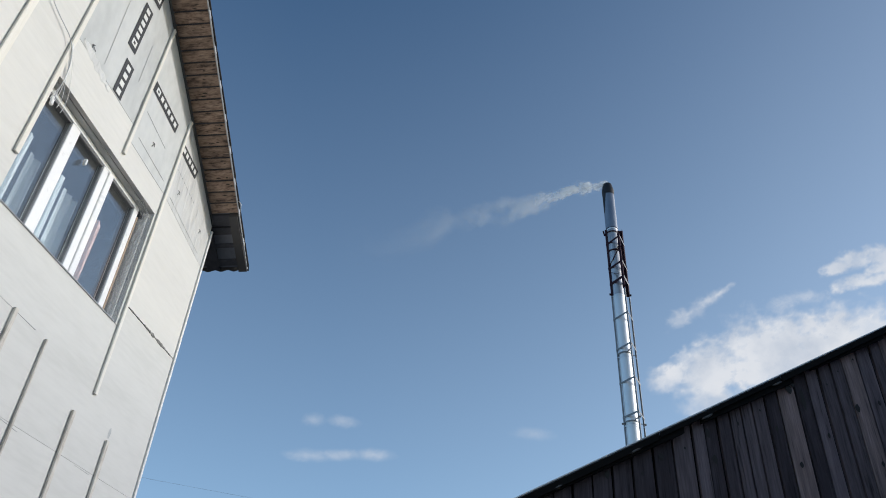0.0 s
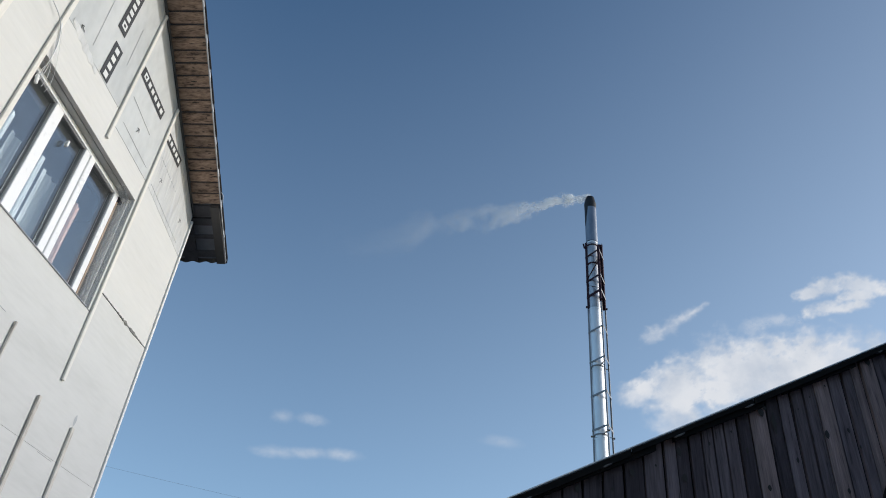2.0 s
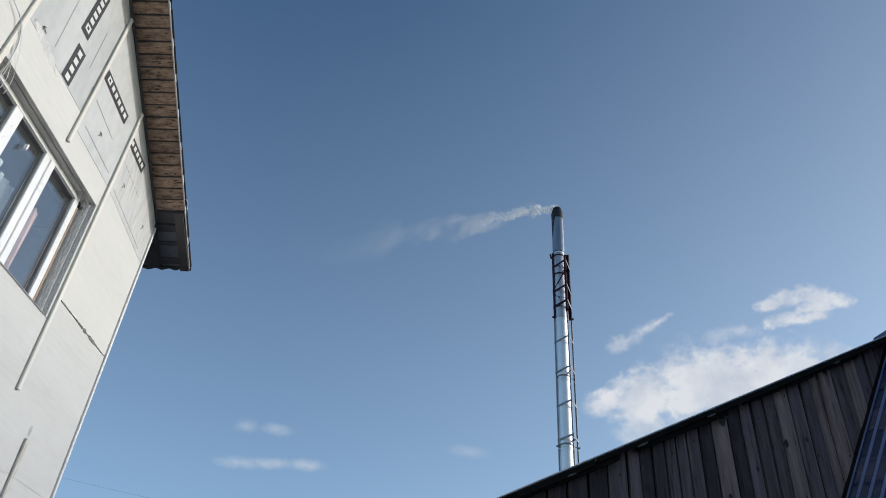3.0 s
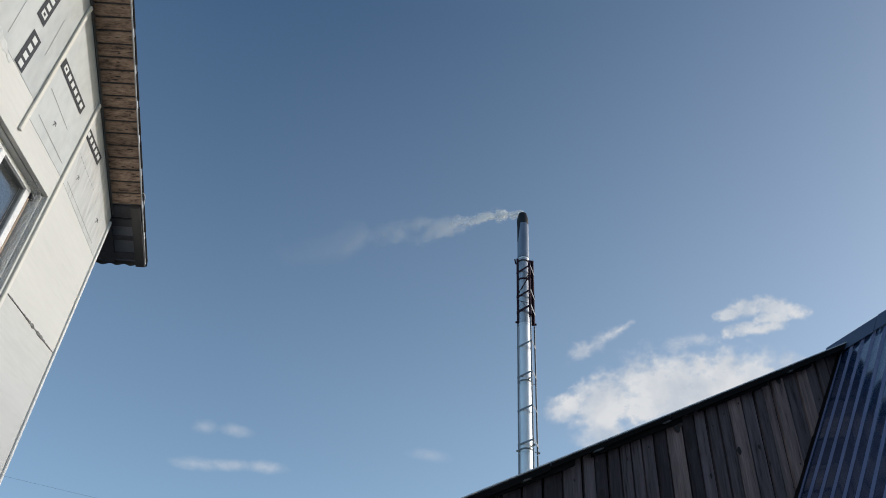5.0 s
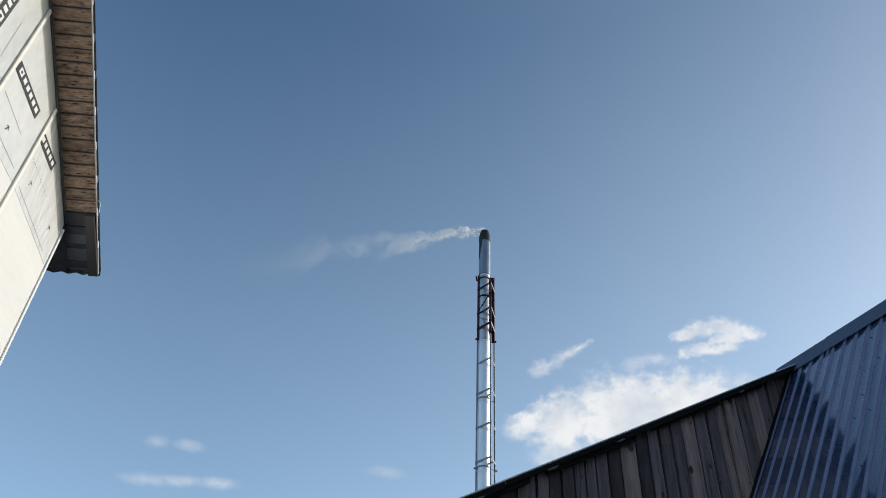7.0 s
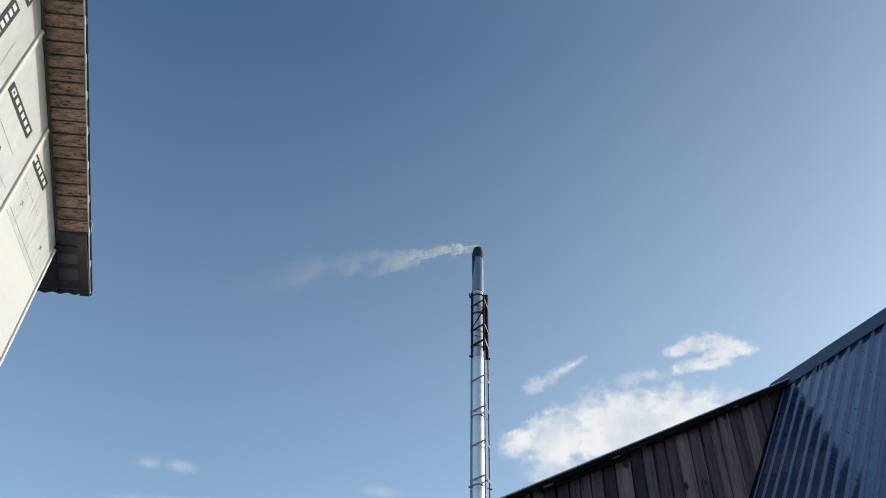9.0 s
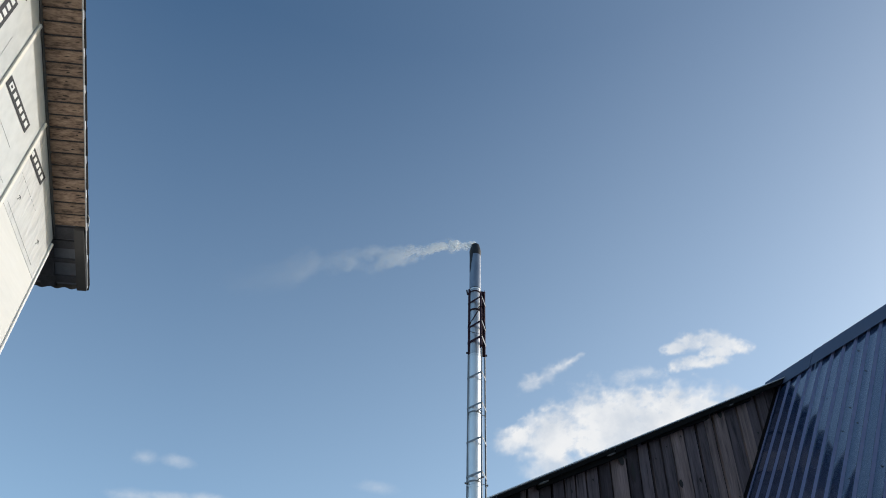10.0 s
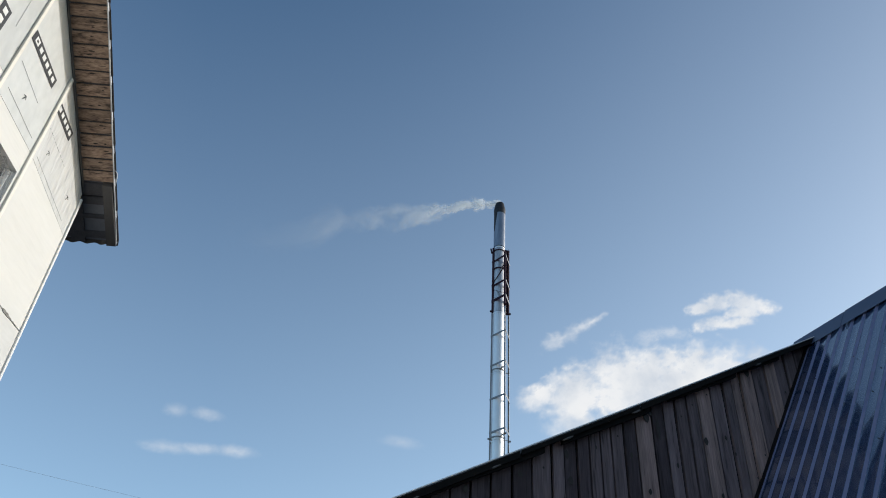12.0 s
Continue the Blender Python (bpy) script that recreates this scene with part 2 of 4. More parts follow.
# ---------------------------------------------------------------- building blocks
def box(bm, lo, hi, m=None):
    c, s = (Vector(lo) + Vector(hi)) / 2, Vector(hi) - Vector(lo)
    g = Matrix.Translation(c) @ Matrix.Diagonal((*s, 1))
    return bmesh.ops.create_cube(bm, size=1, matrix=(m @ g) if m else g)["verts"]


def soften(bm, w=0.004):
    bmesh.ops.bevel(bm, geom=list(bm.edges), offset=w, segments=1, affect="EDGES")
    return bm


def bar(bm, a, b, w, h, up=(0, 0, 1)):
    """A straight bar of section w x h from a to b."""
    a, b = Vector(a), Vector(b)
    z = (b - a).normalized()
    x = Vector(up).cross(z)
    x = x.normalized() if x.length > 1e-4 else Vector((1, 0, 0))
    y = z.cross(x)
    m = Matrix((x, y, z)).transposed().to_4x4()
    m.translation = (a + b) / 2
    box(bm, (-w / 2, -h / 2, -(b - a).length / 2), (w / 2, h / 2, (b - a).length / 2), m)


def tube(bm, a, b, r0, r1=None, seg=24, caps=True):
    a, b = Vector(a), Vector(b)
    m = (b - a).to_track_quat("Z", "Y").to_matrix().to_4x4()
    m.translation = (a + b) / 2
    bmesh.ops.create_cone(bm, cap_ends=caps, segments=seg, radius1=r0, radius2=r0 if r1 is None else r1, depth=(b - a).length, matrix=m)


def slab(bm, outline, axis, t0, t1):
    """A flat polygon given in the two axes other than axis, made thick from t0 to t1 along it."""
    def at(p, t):
        v = list(p)
        v.insert(axis, t)
        return bm.verts.new(v)
    lo, hi = [at(p, t0) for p in outline], [at(p, t1) for p in outline]
    bm.faces.new(lo)
    bm.faces.new(hi[::-1])
    for k in range(len(outline)):
        j = (k + 1) % len(outline)
        bm.faces.new((lo[j], lo[k], hi[k], hi[j]))
    bmesh.ops.recalc_face_normals(bm, faces=bm.faces)


def thing(name, m, label, category, group="", kind=""):
    ob = new(name)
    ob.matrix_basis = m
    return tagged(ob, label, category, group, kind)


def mesh_of(name, bm, material, smooth=False):
    me = bpy.data.meshes.new(name)
    bm.to_mesh(me)
    bm.free()
    me.materials.append(material)
    if smooth:
        me.polygons.foreach_set("use_smooth", [True] * len(me.polygons))
    return me


def part(name, bm, material, parent, label="", smooth=False):
    """One mesh under a thing or under a part, in the axes of its thing."""
    ob = new(name, mesh_of(name, bm, material, smooth))
    ob.parent = parent
    return tagged(ob, label)


def piece(name, me, parent, m, label=""):
    ob = new(name, me)
    ob.parent = parent
    ob.matrix_basis = m
    return tagged(ob, label)


def cord(name, points, radius, material, parent=None):
    cu = bpy.data.curves.new(name, "CURVE")
    cu.dimensions, cu.bevel_depth, cu.bevel_resolution = "3D", radius, 2
    sp = cu.splines.new("NURBS")
    sp.points.add(len(points) - 1)
    for p, v in zip(sp.points, points):
        p.co = (*v, 1)
    sp.use_endpoint_u, sp.order_u = True, 3
    cu.materials.append(material)
    ob = new(name, cu)
    ob.parent = parent
    return ob


# ---------------------------------------------------------------- ground, unseen; its pale colour bounces light onto the wall
bm = bmesh.new()
bmesh.ops.create_grid(bm, x_segments=2, y_segments=2, size=2400)
tagged(new("ground", mesh_of("ground", bm, earth)), "unseen earth of the yard, kept pale to bounce light onto the wall", "ground", kind="structure")

# ---------------------------------------------------------------- house, in world axes
WALL, CORNER, RIDGE, BACK = -3.5, 7.075, 2.9, -12.0
SLOPE = 0.651


def under(y):
    """Height of the roof's underside over the wall line y."""
    return 8.35 - SLOPE * (abs(y - RIDGE) - 2.127)


house = thing("house", Matrix.Identity(4), "two-storey house clad in white foam boards, with unfinished battens", "house")
NEAR = 2 * RIDGE - CORNER
WIN_Y0, WIN_Y1, WIN_Z0, WIN_Z1 = 3.90, 5.845, 4.855, 6.235

bm = bmesh.new()
for ys, z0, z1 in (((NEAR, WIN_Y0), 0.0, None), ((WIN_Y1, CORNER - 0.02), 0.0, None), ((WIN_Y0, WIN_Y1), 0.0, WIN_Z0), ((WIN_Y0, WIN_Y1), WIN_Z1, None)):
    a, b = ys
    top = [(b, z1), (a, z1)] if z1 else [(b, under(b))] + ([(RIDGE, under(RIDGE))] if a < RIDGE < b else []) + [(a, under(a))]
    slab(bm, [(a, z0), (b, z0)] + top, 0, WALL - 0.40, WALL - 0.055)
part("gable_wall", bm, render_grey, house, "grey block gable wall behind the foam")
bm = bmesh.new()
box(bm, (BACK, CORNER - 0.4, 0), (WALL - 0.405, CORNER - 0.02, under(CORNER)))
part("side_wall", bm, render_grey, house)
bm = bmesh.new()
box(bm, (BACK, NEAR, 0), (WALL - 0.405, NEAR + 0.38, under(NEAR)))
part("side_wall", bm, render_grey, house)
bm = bmesh.new()
slab(bm, [(NEAR, 0), (CORNER - 0.02, 0), (CORNER - 0.02, under(CORNER)), (RIDGE, under(RIDGE)), (NEAR, under(NEAR))], 0, BACK - 0.35, BACK - 0.005)
part("gable_wall", bm, render_grey, house)
bm = bmesh.new()
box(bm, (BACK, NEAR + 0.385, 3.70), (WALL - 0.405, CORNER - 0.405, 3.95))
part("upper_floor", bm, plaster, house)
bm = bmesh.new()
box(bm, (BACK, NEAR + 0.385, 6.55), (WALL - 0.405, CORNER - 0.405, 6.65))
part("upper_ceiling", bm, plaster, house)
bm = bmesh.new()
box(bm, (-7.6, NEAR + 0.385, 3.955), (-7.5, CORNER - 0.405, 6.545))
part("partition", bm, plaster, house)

# foam boards: outline in y, z; the upper ones in their printed film
GAP = 0.0012


def lid(y):
    return under(y) - 0.035


END = CORNER - 0.014
BOARDS = [
    ([(5.902, 5.124), (END, 5.114), (END, 6.37), (5.902, 6.54)], foam),
    ([(5.902, 6.545), (END, 6.375), (END, lid(END)), (5.902, lid(5.902))], film_wrinkled),
    ([(5.02, 6.56), (5.90, 6.545), (5.90, lid(5.90)), (5.02, lid(5.02))], foam_film),
    ([(3.87, 6.75), (5.015, 6.745), (5.015, lid(5.015)), (3.87, lid(3.87))], foam_film),
    ([(3.87, WIN_Z1), (5.015, WIN_Z1), (5.015, 6.74), (3.87, 6.745)], foam),
    ([(5.015, WIN_Z1), (5.90, WIN_Z1), (5.90, 6.54), (5.015, 6.555)], foam),
    ([(WIN_Y1, 4.86), (5.90, 4.86), (5.90, WIN_Z1), (WIN_Y1, WIN_Z1)], foam),
    ([(3.30, 4.855), (WIN_Y0, 4.855), (WIN_Y0, 6.23), (3.865, 6.30), (3.865, lid(3.865)), (3.30, lid(3.30))], foam),
    ([(3.30, 3.44), (END, 3.53), (END, 5.102), (5.902, 5.108), (5.902, 4.852), (3.30, 4.852)], foam),
    ([(4.558, 1.95), (END, 1.95), (END, 3.528), (4.558, 3.468)], foam),
    ([(3.30, 1.95), (4.556, 1.95), (4.556, 3.468), (3.30, 3.438)], foam),
    ([(4.558, 0.4), (END, 0.4), (END, 1.945), (4.558, 1.945)], foam),
    ([(3.30, 0.4), (4.556, 0.4), (4.556, 1.945), (3.30, 1.945)], foam),
]
for a in (NEAR, -0.10, 1.05, 2.17):
    b = {NEAR: -0.10, -0.10: 1.05, 1.05: 2.17, 2.17: 3.30}[a]
    for z0, z1 in ((0.4, 1.95), (1.95, 3.43), (3.43, 4.85), (4.85, 6.23), (6.23, None)):
        top = [(b, z1), (a, z1)] if z1 else [(b, lid(b))] + ([(RIDGE, lid(RIDGE))] if a < RIDGE < b else []) + [(a, lid(a))]
        BOARDS.append(([(a, z0), (b, z0)] + top, foam))
for k, (outline, mat) in enumerate(BOARDS):
    cy = sum(p[0] for p in outline) / len(outline)
    cz = sum(p[1] for p in outline) / len(outline)
    inset = [(y + (GAP if y < cy else -GAP) * 0.25, z + (GAP if z < cz else -GAP) * 0.3) for y, z in outline]
    proud = WALL + random.uniform(-0.0004, 0.0004)
    bm = bmesh.new()
    slab(bm, inset, 0, proud - 0.05, proud)
    part("foam_board", bm, mat, house, {foam: "", foam_film: "foam board in printed grey film", film_wrinkled: "foam board in torn wrinkled film"}[mat])

# torn foam and film along the joints
for (y0, z0), (y1, z1), w in (((5.95, 5.118), (6.45, 5.116), 0.030), ((6.36, 5.113), (6.98, 5.106), 0.060), ((4.34, 4.245), (4.86, 4.228), 0.007), ((4.78, 3.47), (5.12, 3.452), 0.007), ((5.98, 3.49), (6.22, 3.492), 0.006), ((3.70, 4.42), (3.95, 4.40), 0.006)):
    bm = bmesh.new()
    top, low = [], []
    N = 26
    for k in range(N + 1):
        f = k / N
        y, z = y0 + f * (y1 - y0), z0 + f * (z1 - z0)
        h = w * (0.12 + 1.1 * abs(noise.noise((y * 13, z, w * 40))))
        lift = 1.0 if w > 0.01 else 0.15
        top.append(bm.verts.new((WALL + 0.003 + 0.008 * lift * abs(noise.noise((y * 14, 3, 1))), y, z + h * 0.5)))
        low.append(bm.verts.new((WALL + 0.003 + lift * 0.002 + 0.012 * lift * abs(noise.noise((y * 11, 7, 2))), y + 0.006, z - h * 0.5)))
    for k in range(N):
        bm.faces.new((low[k], low[k + 1], top[k + 1], top[k]))
    extruded = bmesh.ops.extrude_face_region(bm, geom=list(bm.faces))["geom"]
    bmesh.ops.translate(bm, verts=[v for v in extruded if isinstance(v, bmesh.types.BMVert)], vec=(-0.012, 0, 0))
    bmesh.ops.recalc_face_normals(bm, faces=bm.faces)
    part("torn_edge", bm, crack_dark if w > 0.01 else grey_print, house, "ragged torn foam edge")
# crumpled film pulled loose over the window
bm = bmesh.new()
rows = []
for i in range(37):
    f = i / 36
    cy, cz = 3.96 + 0.54 * f, 6.80 - 0.10 * f
    wide = 0.055 * (0.5 + 0.5 * math.sin(math.pi * min(1, f * 1.15))) + 0.02 * noise.noise((f * 9, 1, 2))
    rows.append([bm.verts.new((WALL + 0.006 + (0.005 * abs(noise.noise((f * 16, j * 0.9, 5))) if 0 < j < 8 else -0.005), cy + 0.012 * noise.noise((f * 7, j, 2)), cz + wide * (j / 4 - 1))) for j in range(9)])
for i in range(36):
    for j in range(8):
        bm.faces.new((rows[i][j], rows[i + 1][j], rows[i + 1][j + 1], rows[i][j + 1]))
bmesh.ops.recalc_face_normals(bm, faces=bm.faces)
part("crumpled_film", bm, film_wrinkled, house, "crumpled whitish film pulled loose", True)

# folds in the slack film of the corner board
for k in range(13):
    y0 = 5.98 + 0.078 * k + random.uniform(-0.02, 0.02)
    z0 = min(7.13, lid(y0) - random.uniform(0.06, 0.22))
    z1 = max(6.56 - 0.14 * (y0 - 5.9), z0 - random.uniform(0.25, 0.65))
    bend, wide, proud = random.uniform(-0.05, 0.07), random.uniform(0.022, 0.050), random.uniform(0.003, 0.008)
    bm = bmesh.new()
    rows = []
    for i in range(15):
        f = i / 14
        y = min(END - 0.04, y0 + bend * f + 0.012 * noise.noise((f * 4, k, 1)))
        swell = math.sin(math.pi * f) ** 0.7 if 0 < f < 1 else 0.0
        rows.append([bm.verts.new((WALL + 0.0015 + proud * swell * h, y + wide * (0.15 + swell) * (c - 0.5), z0 + (z1 - z0) * f)) for c, h in ((0, 0.0), (0.35, 0.75), (0.6, 1.0), (1, 0.0))])
    for i in range(14):
        for j in range(3):
            bm.faces.new((rows[i][j], rows[i][j + 1], rows[i + 1][j + 1], rows[i + 1][j]))
    bmesh.ops.recalc_face_normals(bm, faces=bm.faces)
    part("film_fold", bm, film_wrinkled, house, "", True)

# battens on the foam: place along the wall, foot, head
for y, z0, z1, w in ((3.31, 5.22, lid(3.31) - 0.02, 0.072), (3.855, 5.275, lid(3.855) - 0.02, 0.05), (5.02, 6.345, 8.30, 0.042), (5.90, 4.13, 7.70, 0.042),
                     (4.56, 2.0, 4.25, 0.042), (5.012, 2.1, 4.22, 0.020), (5.69, 1.9, 3.878, 0.042), (6.32, 2.0, 3.85, 0.042), (3.56, 3.1, 5.32, 0.042),
                     (2.55, 3.2, 8.6, 0.042), (1.45, 3.2, 8.0, 0.042), (0.35, 3.0, 7.4, 0.042)):
    bm = bmesh.new()
    lean = random.uniform(-0.004, 0.004)
    bar(bm, (WALL + 0.017, y - lean, z0), (WALL + 0.017, y + lean, z1), 0.024, w, up=(0, 1, 0))
    part("batten", soften(bm, 0.003), dirty_pine if z0 < 2.15 else pine, house, "dirt-stained batten" if z0 < 2.15 else "")
bm = bmesh.new()
box(bm, (WALL - 0.05, CORNER - 0.006, 0.4), (WALL + 0.020, CORNER + 0.026, 6.93))
part("corner_batten", soften(bm, 0.003), white_strip, house, "whitish batten on the corner edge")


# grey smudge on the foam over a batten's head
bm = bmesh.new()
bmesh.ops.create_circle(bm, cap_ends=True, segments=14, radius=1.0)
for v in bm.verts:
    v.co = Vector((WALL + 0.002, 6.335 + 0.022 * v.co.x * (1 + 0.4 * noise.noise(v.co * 2)), 3.93 + 0.055 * v.co.y))
part("smudge", bm, grey_print, house)


# printed marks on the film
def mark(name, y, z, turn, w, h, bars, parent):
    """A black label with its frame mark and plain bars for lettering, lying on the boards."""
    m = Matrix.Translation((WALL + 0.0065, y, z)) @ Euler((radians(turn), 0, 0)).to_matrix().to_4x4()
    bm = bmesh.new()
    box(bm, (-0.003, -w / 2, -h / 2), (0.0, w / 2, h / 2), m)
    plate = part(name, bm, ink, parent, "black printed label with white lettering bars")
    if bars[0]:
        bm = bmesh.new()
        s = h * 0.27
        for a, b in (((-s, -s), (s, -s * 0.45)), ((-s, s * 0.45), (s, s)), ((-s, -s * 0.45), (-s * 0.45, s * 0.45)), ((s * 0.45, -s * 0.45), (s, s * 0.45))):
            box(bm, (0.0005, a[0] - w / 2 + h * 0.62, a[1]), (0.0025, b[0] - w / 2 + h * 0.62, b[1]), m)
        part("print_frame", bm, print_white, plate)
        start = -w / 2 + h * 1.1
    else:
        start = -w / 2 + 0.01
    n = bars[1]
    step = (w / 2 - 0.012 - start) / n
    for k in range(n):
        y0 = start + k * step
        bm = bmesh.new()
        box(bm, (0.0005, y0 + step * 0.10, -h * 0.22), (0.0025, y0 + step * 0.72, h * 0.22), m)
        part("letter_bar", bm, print_white, plate)


mark("printed_label", 4.535, 7.715, 90, 0.68, 0.155, (1, 5), house)
mark("printed_label", 4.61, 6.995, 90, 0.47, 0.155, (0, 4), house)
mark("printed_label", 5.385, 7.400, -5, 0.62, 0.145, (1, 5), house)
mark("printed_label", 6.15, 7.272, -6, 0.43, 0.14, (0, 5), house)
mark("printed_label", 4.60, 8.38, 90, 0.34, 0.15, (1, 1), house)
for y, z, turn in ((4.10, 6.85, 70), (5.405, 6.84, -25), (6.135, 6.77, -25), (6.80, 6.71, -25)):
    m = Matrix.Translation((WALL + 0.0055, y, z)) @ Euler((radians(turn), 0, 0)).to_matrix().to_4x4()
    bm = bmesh.new()
    for a, b in (((0, -0.036), (0, 0.036)), ((0.001, 0.036), (0.028, 0.010)), ((-0.001, 0.036), (-0.028, 0.010))):
        bar(bm, m @ Vector((0.001, *a)), m @ Vector((0.001, *b)), 0.002, 0.008, up=(0, a[1] - b[1], b[0] - a[0]))
    part("printed_arrow", bm, ink, house)
for y0, z0, y1, z1 in ((4.30, 6.86, 4.24, 7.9), (4.82, 7.2, 4.80, 7.75), (5.0, 6.86, 4.98, 7.1), (5.12, 7.06, 5.62, 6.99), (5.15, 6.70, 5.8, 6.66), (5.98, 7.0, 6.5, 6.92), (6.0, 6.60, 6.9, 6.46)):
    bm = bmesh.new()
    bar(bm, (WALL + 0.0045, y0, z0), (WALL + 0.0045, y1, z1), 0.003, 0.0035, up=(0, 1, 0) if abs(y1 - y0) < 0.1 else (0, 0, 1))
    part("printed_line", bm, grey_print, house)

# window
window = part("window", (lambda b: (box(b, (WALL - 0.20, WIN_Y0 - 0.03, WIN_Z0 - 0.02), (WALL - 0.12, WIN_Y0 + 0.03, WIN_Z1)), b)[1])(bmesh.new()), pvc, house, "three-light white plastic window in a deep foam opening")
FX0, FX1 = WALL - 0.20, WALL - 0.12


def frame_bar(name, y0, y1, z0, z1, x0=FX0, x1=FX1, mat=pvc, label=""):
    b = bmesh.new()
    box(b, (x0, y0, z0), (x1, y1, z1))
    return part(name, soften(b, 0.005), mat, window, label)


frame_bar("window_frame", WIN_Y0 + 0.032, 5.742, WIN_Z0 - 0.02, WIN_Z0 + 0.06)
frame_bar("window_frame", WIN_Y0 + 0.032, 5.742, 6.175, 6.225)
frame_bar("window_frame", 5.660, 5.742, WIN_Z0 + 0.062, 6.173)
frame_bar("mullion", 4.405, 4.535, WIN_Z0 + 0.062, 6.173)
frame_bar("mullion", 5.00, 5.09, WIN_Z0 + 0.062, 6.173)
frame_bar("sash_frame", 5.094, 5.175, WIN_Z0 + 0.064, 6.171, FX0, FX1 + 0.012)
for a, b in ((3.965, 4.402), (4.538, 4.997), (5.178, 5.657)):
    frame_bar("gasket", a, b, 6.154, 6.172, FX0 + 0.02, FX1 - 0.012, gasket)
    frame_bar("gasket", a, a + 0.010, WIN_Z0 + 0.064, 6.152, FX0 + 0.02, FX1 - 0.014, gasket)
    frame_bar("gasket", b - 0.010, b, WIN_Z0 + 0.064, 6.152, FX0 + 0.02, FX1 - 0.014, gasket)
    bm = bmesh.new()
    box(bm, (FX0 + 0.030, a + 0.012, WIN_Z0 + 0.062), (FX0 + 0.036, b - 0.012, 6.172))
    pane = part("pane", bm, glass, window, "clear window pane mirroring the sky")
    pane.visible_shadow = False
    bm = bmesh.new()
    box(bm, (FX0 + 0.010, a + 0.012, WIN_Z0 + 0.062), (FX0 + 0.014, b - 0.012, 6.172))
    pane = part("pane", bm, glass, window)
    pane.visible_shadow = False
frame_bar("latch", 4.738, 4.762, 5.955, 6.025, FX1 - 0.03, FX1 + 0.008, white_plastic)
frame_bar("window_sill", WIN_Y0 + 0.032, 5.80, WIN_Z0 - 0.004, WIN_Z0 + 0.008, FX1 + 0.002, WALL + 0.015, trim_metal, "thin grey metal sill")
frame_bar("wood_strip", 5.745, 5.760, WIN_Z0 + 0.02, 6.12, WALL - 0.150, WALL - 0.112, packing_wood, "bare wooden packing strip")
# solid dark block added to paint the dark upper corner
frame_bar("gap", 5.772, 5.818, 6.135, 6.218, WALL - 0.175, WALL - 0.085, dark_beam, "dark block over the jamb, painting the shade of the corner")
frame_bar("foam_reveal", 5.823, 5.842, WIN_Z0 + 0.01, 6.225, WALL - 0.19, WALL - 0.052, foam, "grey foam reveal beside the window")
frame_bar("foam_reveal", WIN_Y0 + 0.01, 5.82, 6.227, 6.2345, WALL - 0.19, WALL - 0.052, foam_film)
bm = bmesh.new()
rows = []
for i in range(19):
    z = WIN_Z0 + 0.02 + 1.34 * i / 18
    rows.append([bm.verts.new((WALL - 0.112 + 0.112 * j / 8, 5.768 + 0.062 * j / 8 - 0.008 * math.sin(j * 0.8) - 0.014 * noise.noise((i * 0.6, j * 0.5, 3)), z)) for j in range(9)])
for i in range(18):
    for j in range(8):
        bm.faces.new((rows[i][j], rows[i][j + 1], rows[i + 1][j + 1], rows[i + 1][j]))
part("torn_film", bm, film_clear, window, "loose clear film hanging in the reveal", True)
# film bunched in the upper corner of the opening, and a slack strip of it under the head
bm = bmesh.new()
rows = []
for i in range(13):
    f = i / 12
    rows.append([bm.verts.new((WALL - 0.17 + 0.16 * j / 10, 5.80 - 0.20 * f + 0.02 * noise.noise((i * 0.7, j * 0.6, 8)), 6.222 - 0.10 * (1 - f) ** 2 * abs(math.sin(1.2 + j * 0.7)) - 0.015 * abs(noise.noise((i * 0.9, j * 0.8, 2))))) for j in range(11)])
for i in range(12):
    for j in range(10):
        bm.faces.new((rows[i][j], rows[i][j + 1], rows[i + 1][j + 1], rows[i + 1][j]))
part("torn_film", bm, film_clear, window, "", True)


def curtain(y0, y1, z0, z1, mat, label, folds):
    bm = bmesh.new()
    n = int((y1 - y0) * 120)
    lo, hi = [], []
    for k in range(n + 1):
        y = y0 + (y1 - y0) * k / n
        x = WALL - 0.34 + 0.035 * math.sin(folds * (y - y0)) + 0.012 * math.sin(folds * 2.3 * y)
        lo.append(bm.verts.new((x, y, z0)))
        hi.append(bm.verts.new((x * 0.4 + 0.6 * (WALL - 0.34), y, z1)))
    for k in range(n):
        bm.faces.new((lo[k], lo[k + 1], hi[k + 1], hi[k]))
    part("curtain", bm, mat, window, label, True)


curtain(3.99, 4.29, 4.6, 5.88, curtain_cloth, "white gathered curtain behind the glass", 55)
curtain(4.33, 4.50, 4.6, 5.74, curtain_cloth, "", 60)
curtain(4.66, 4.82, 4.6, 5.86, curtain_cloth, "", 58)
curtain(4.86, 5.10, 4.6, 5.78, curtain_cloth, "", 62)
curtain(5.45, 5.56, 4.6, 5.86, pink_cloth, "pinkish curtain edge behind the glass", 50)

# loose wire over the window
wire = cord("wire", [(WALL + 0.03, 3.26, 6.80), (WALL + 0.03, 3.44, 6.68), (WALL + 0.03, 3.62, 6.635), (WALL + 0.045, 3.80, 6.585), (WALL + 0.045, 3.90, 6.43), (WALL + 0.02, 3.95, 6.25), (WALL - 0.04, 4.0, 6.08), (WALL - 0.05, 4.0, 5.98)], 0.0045, trim_metal, house)
tagged(wire, "loose grey wire hanging over the window")
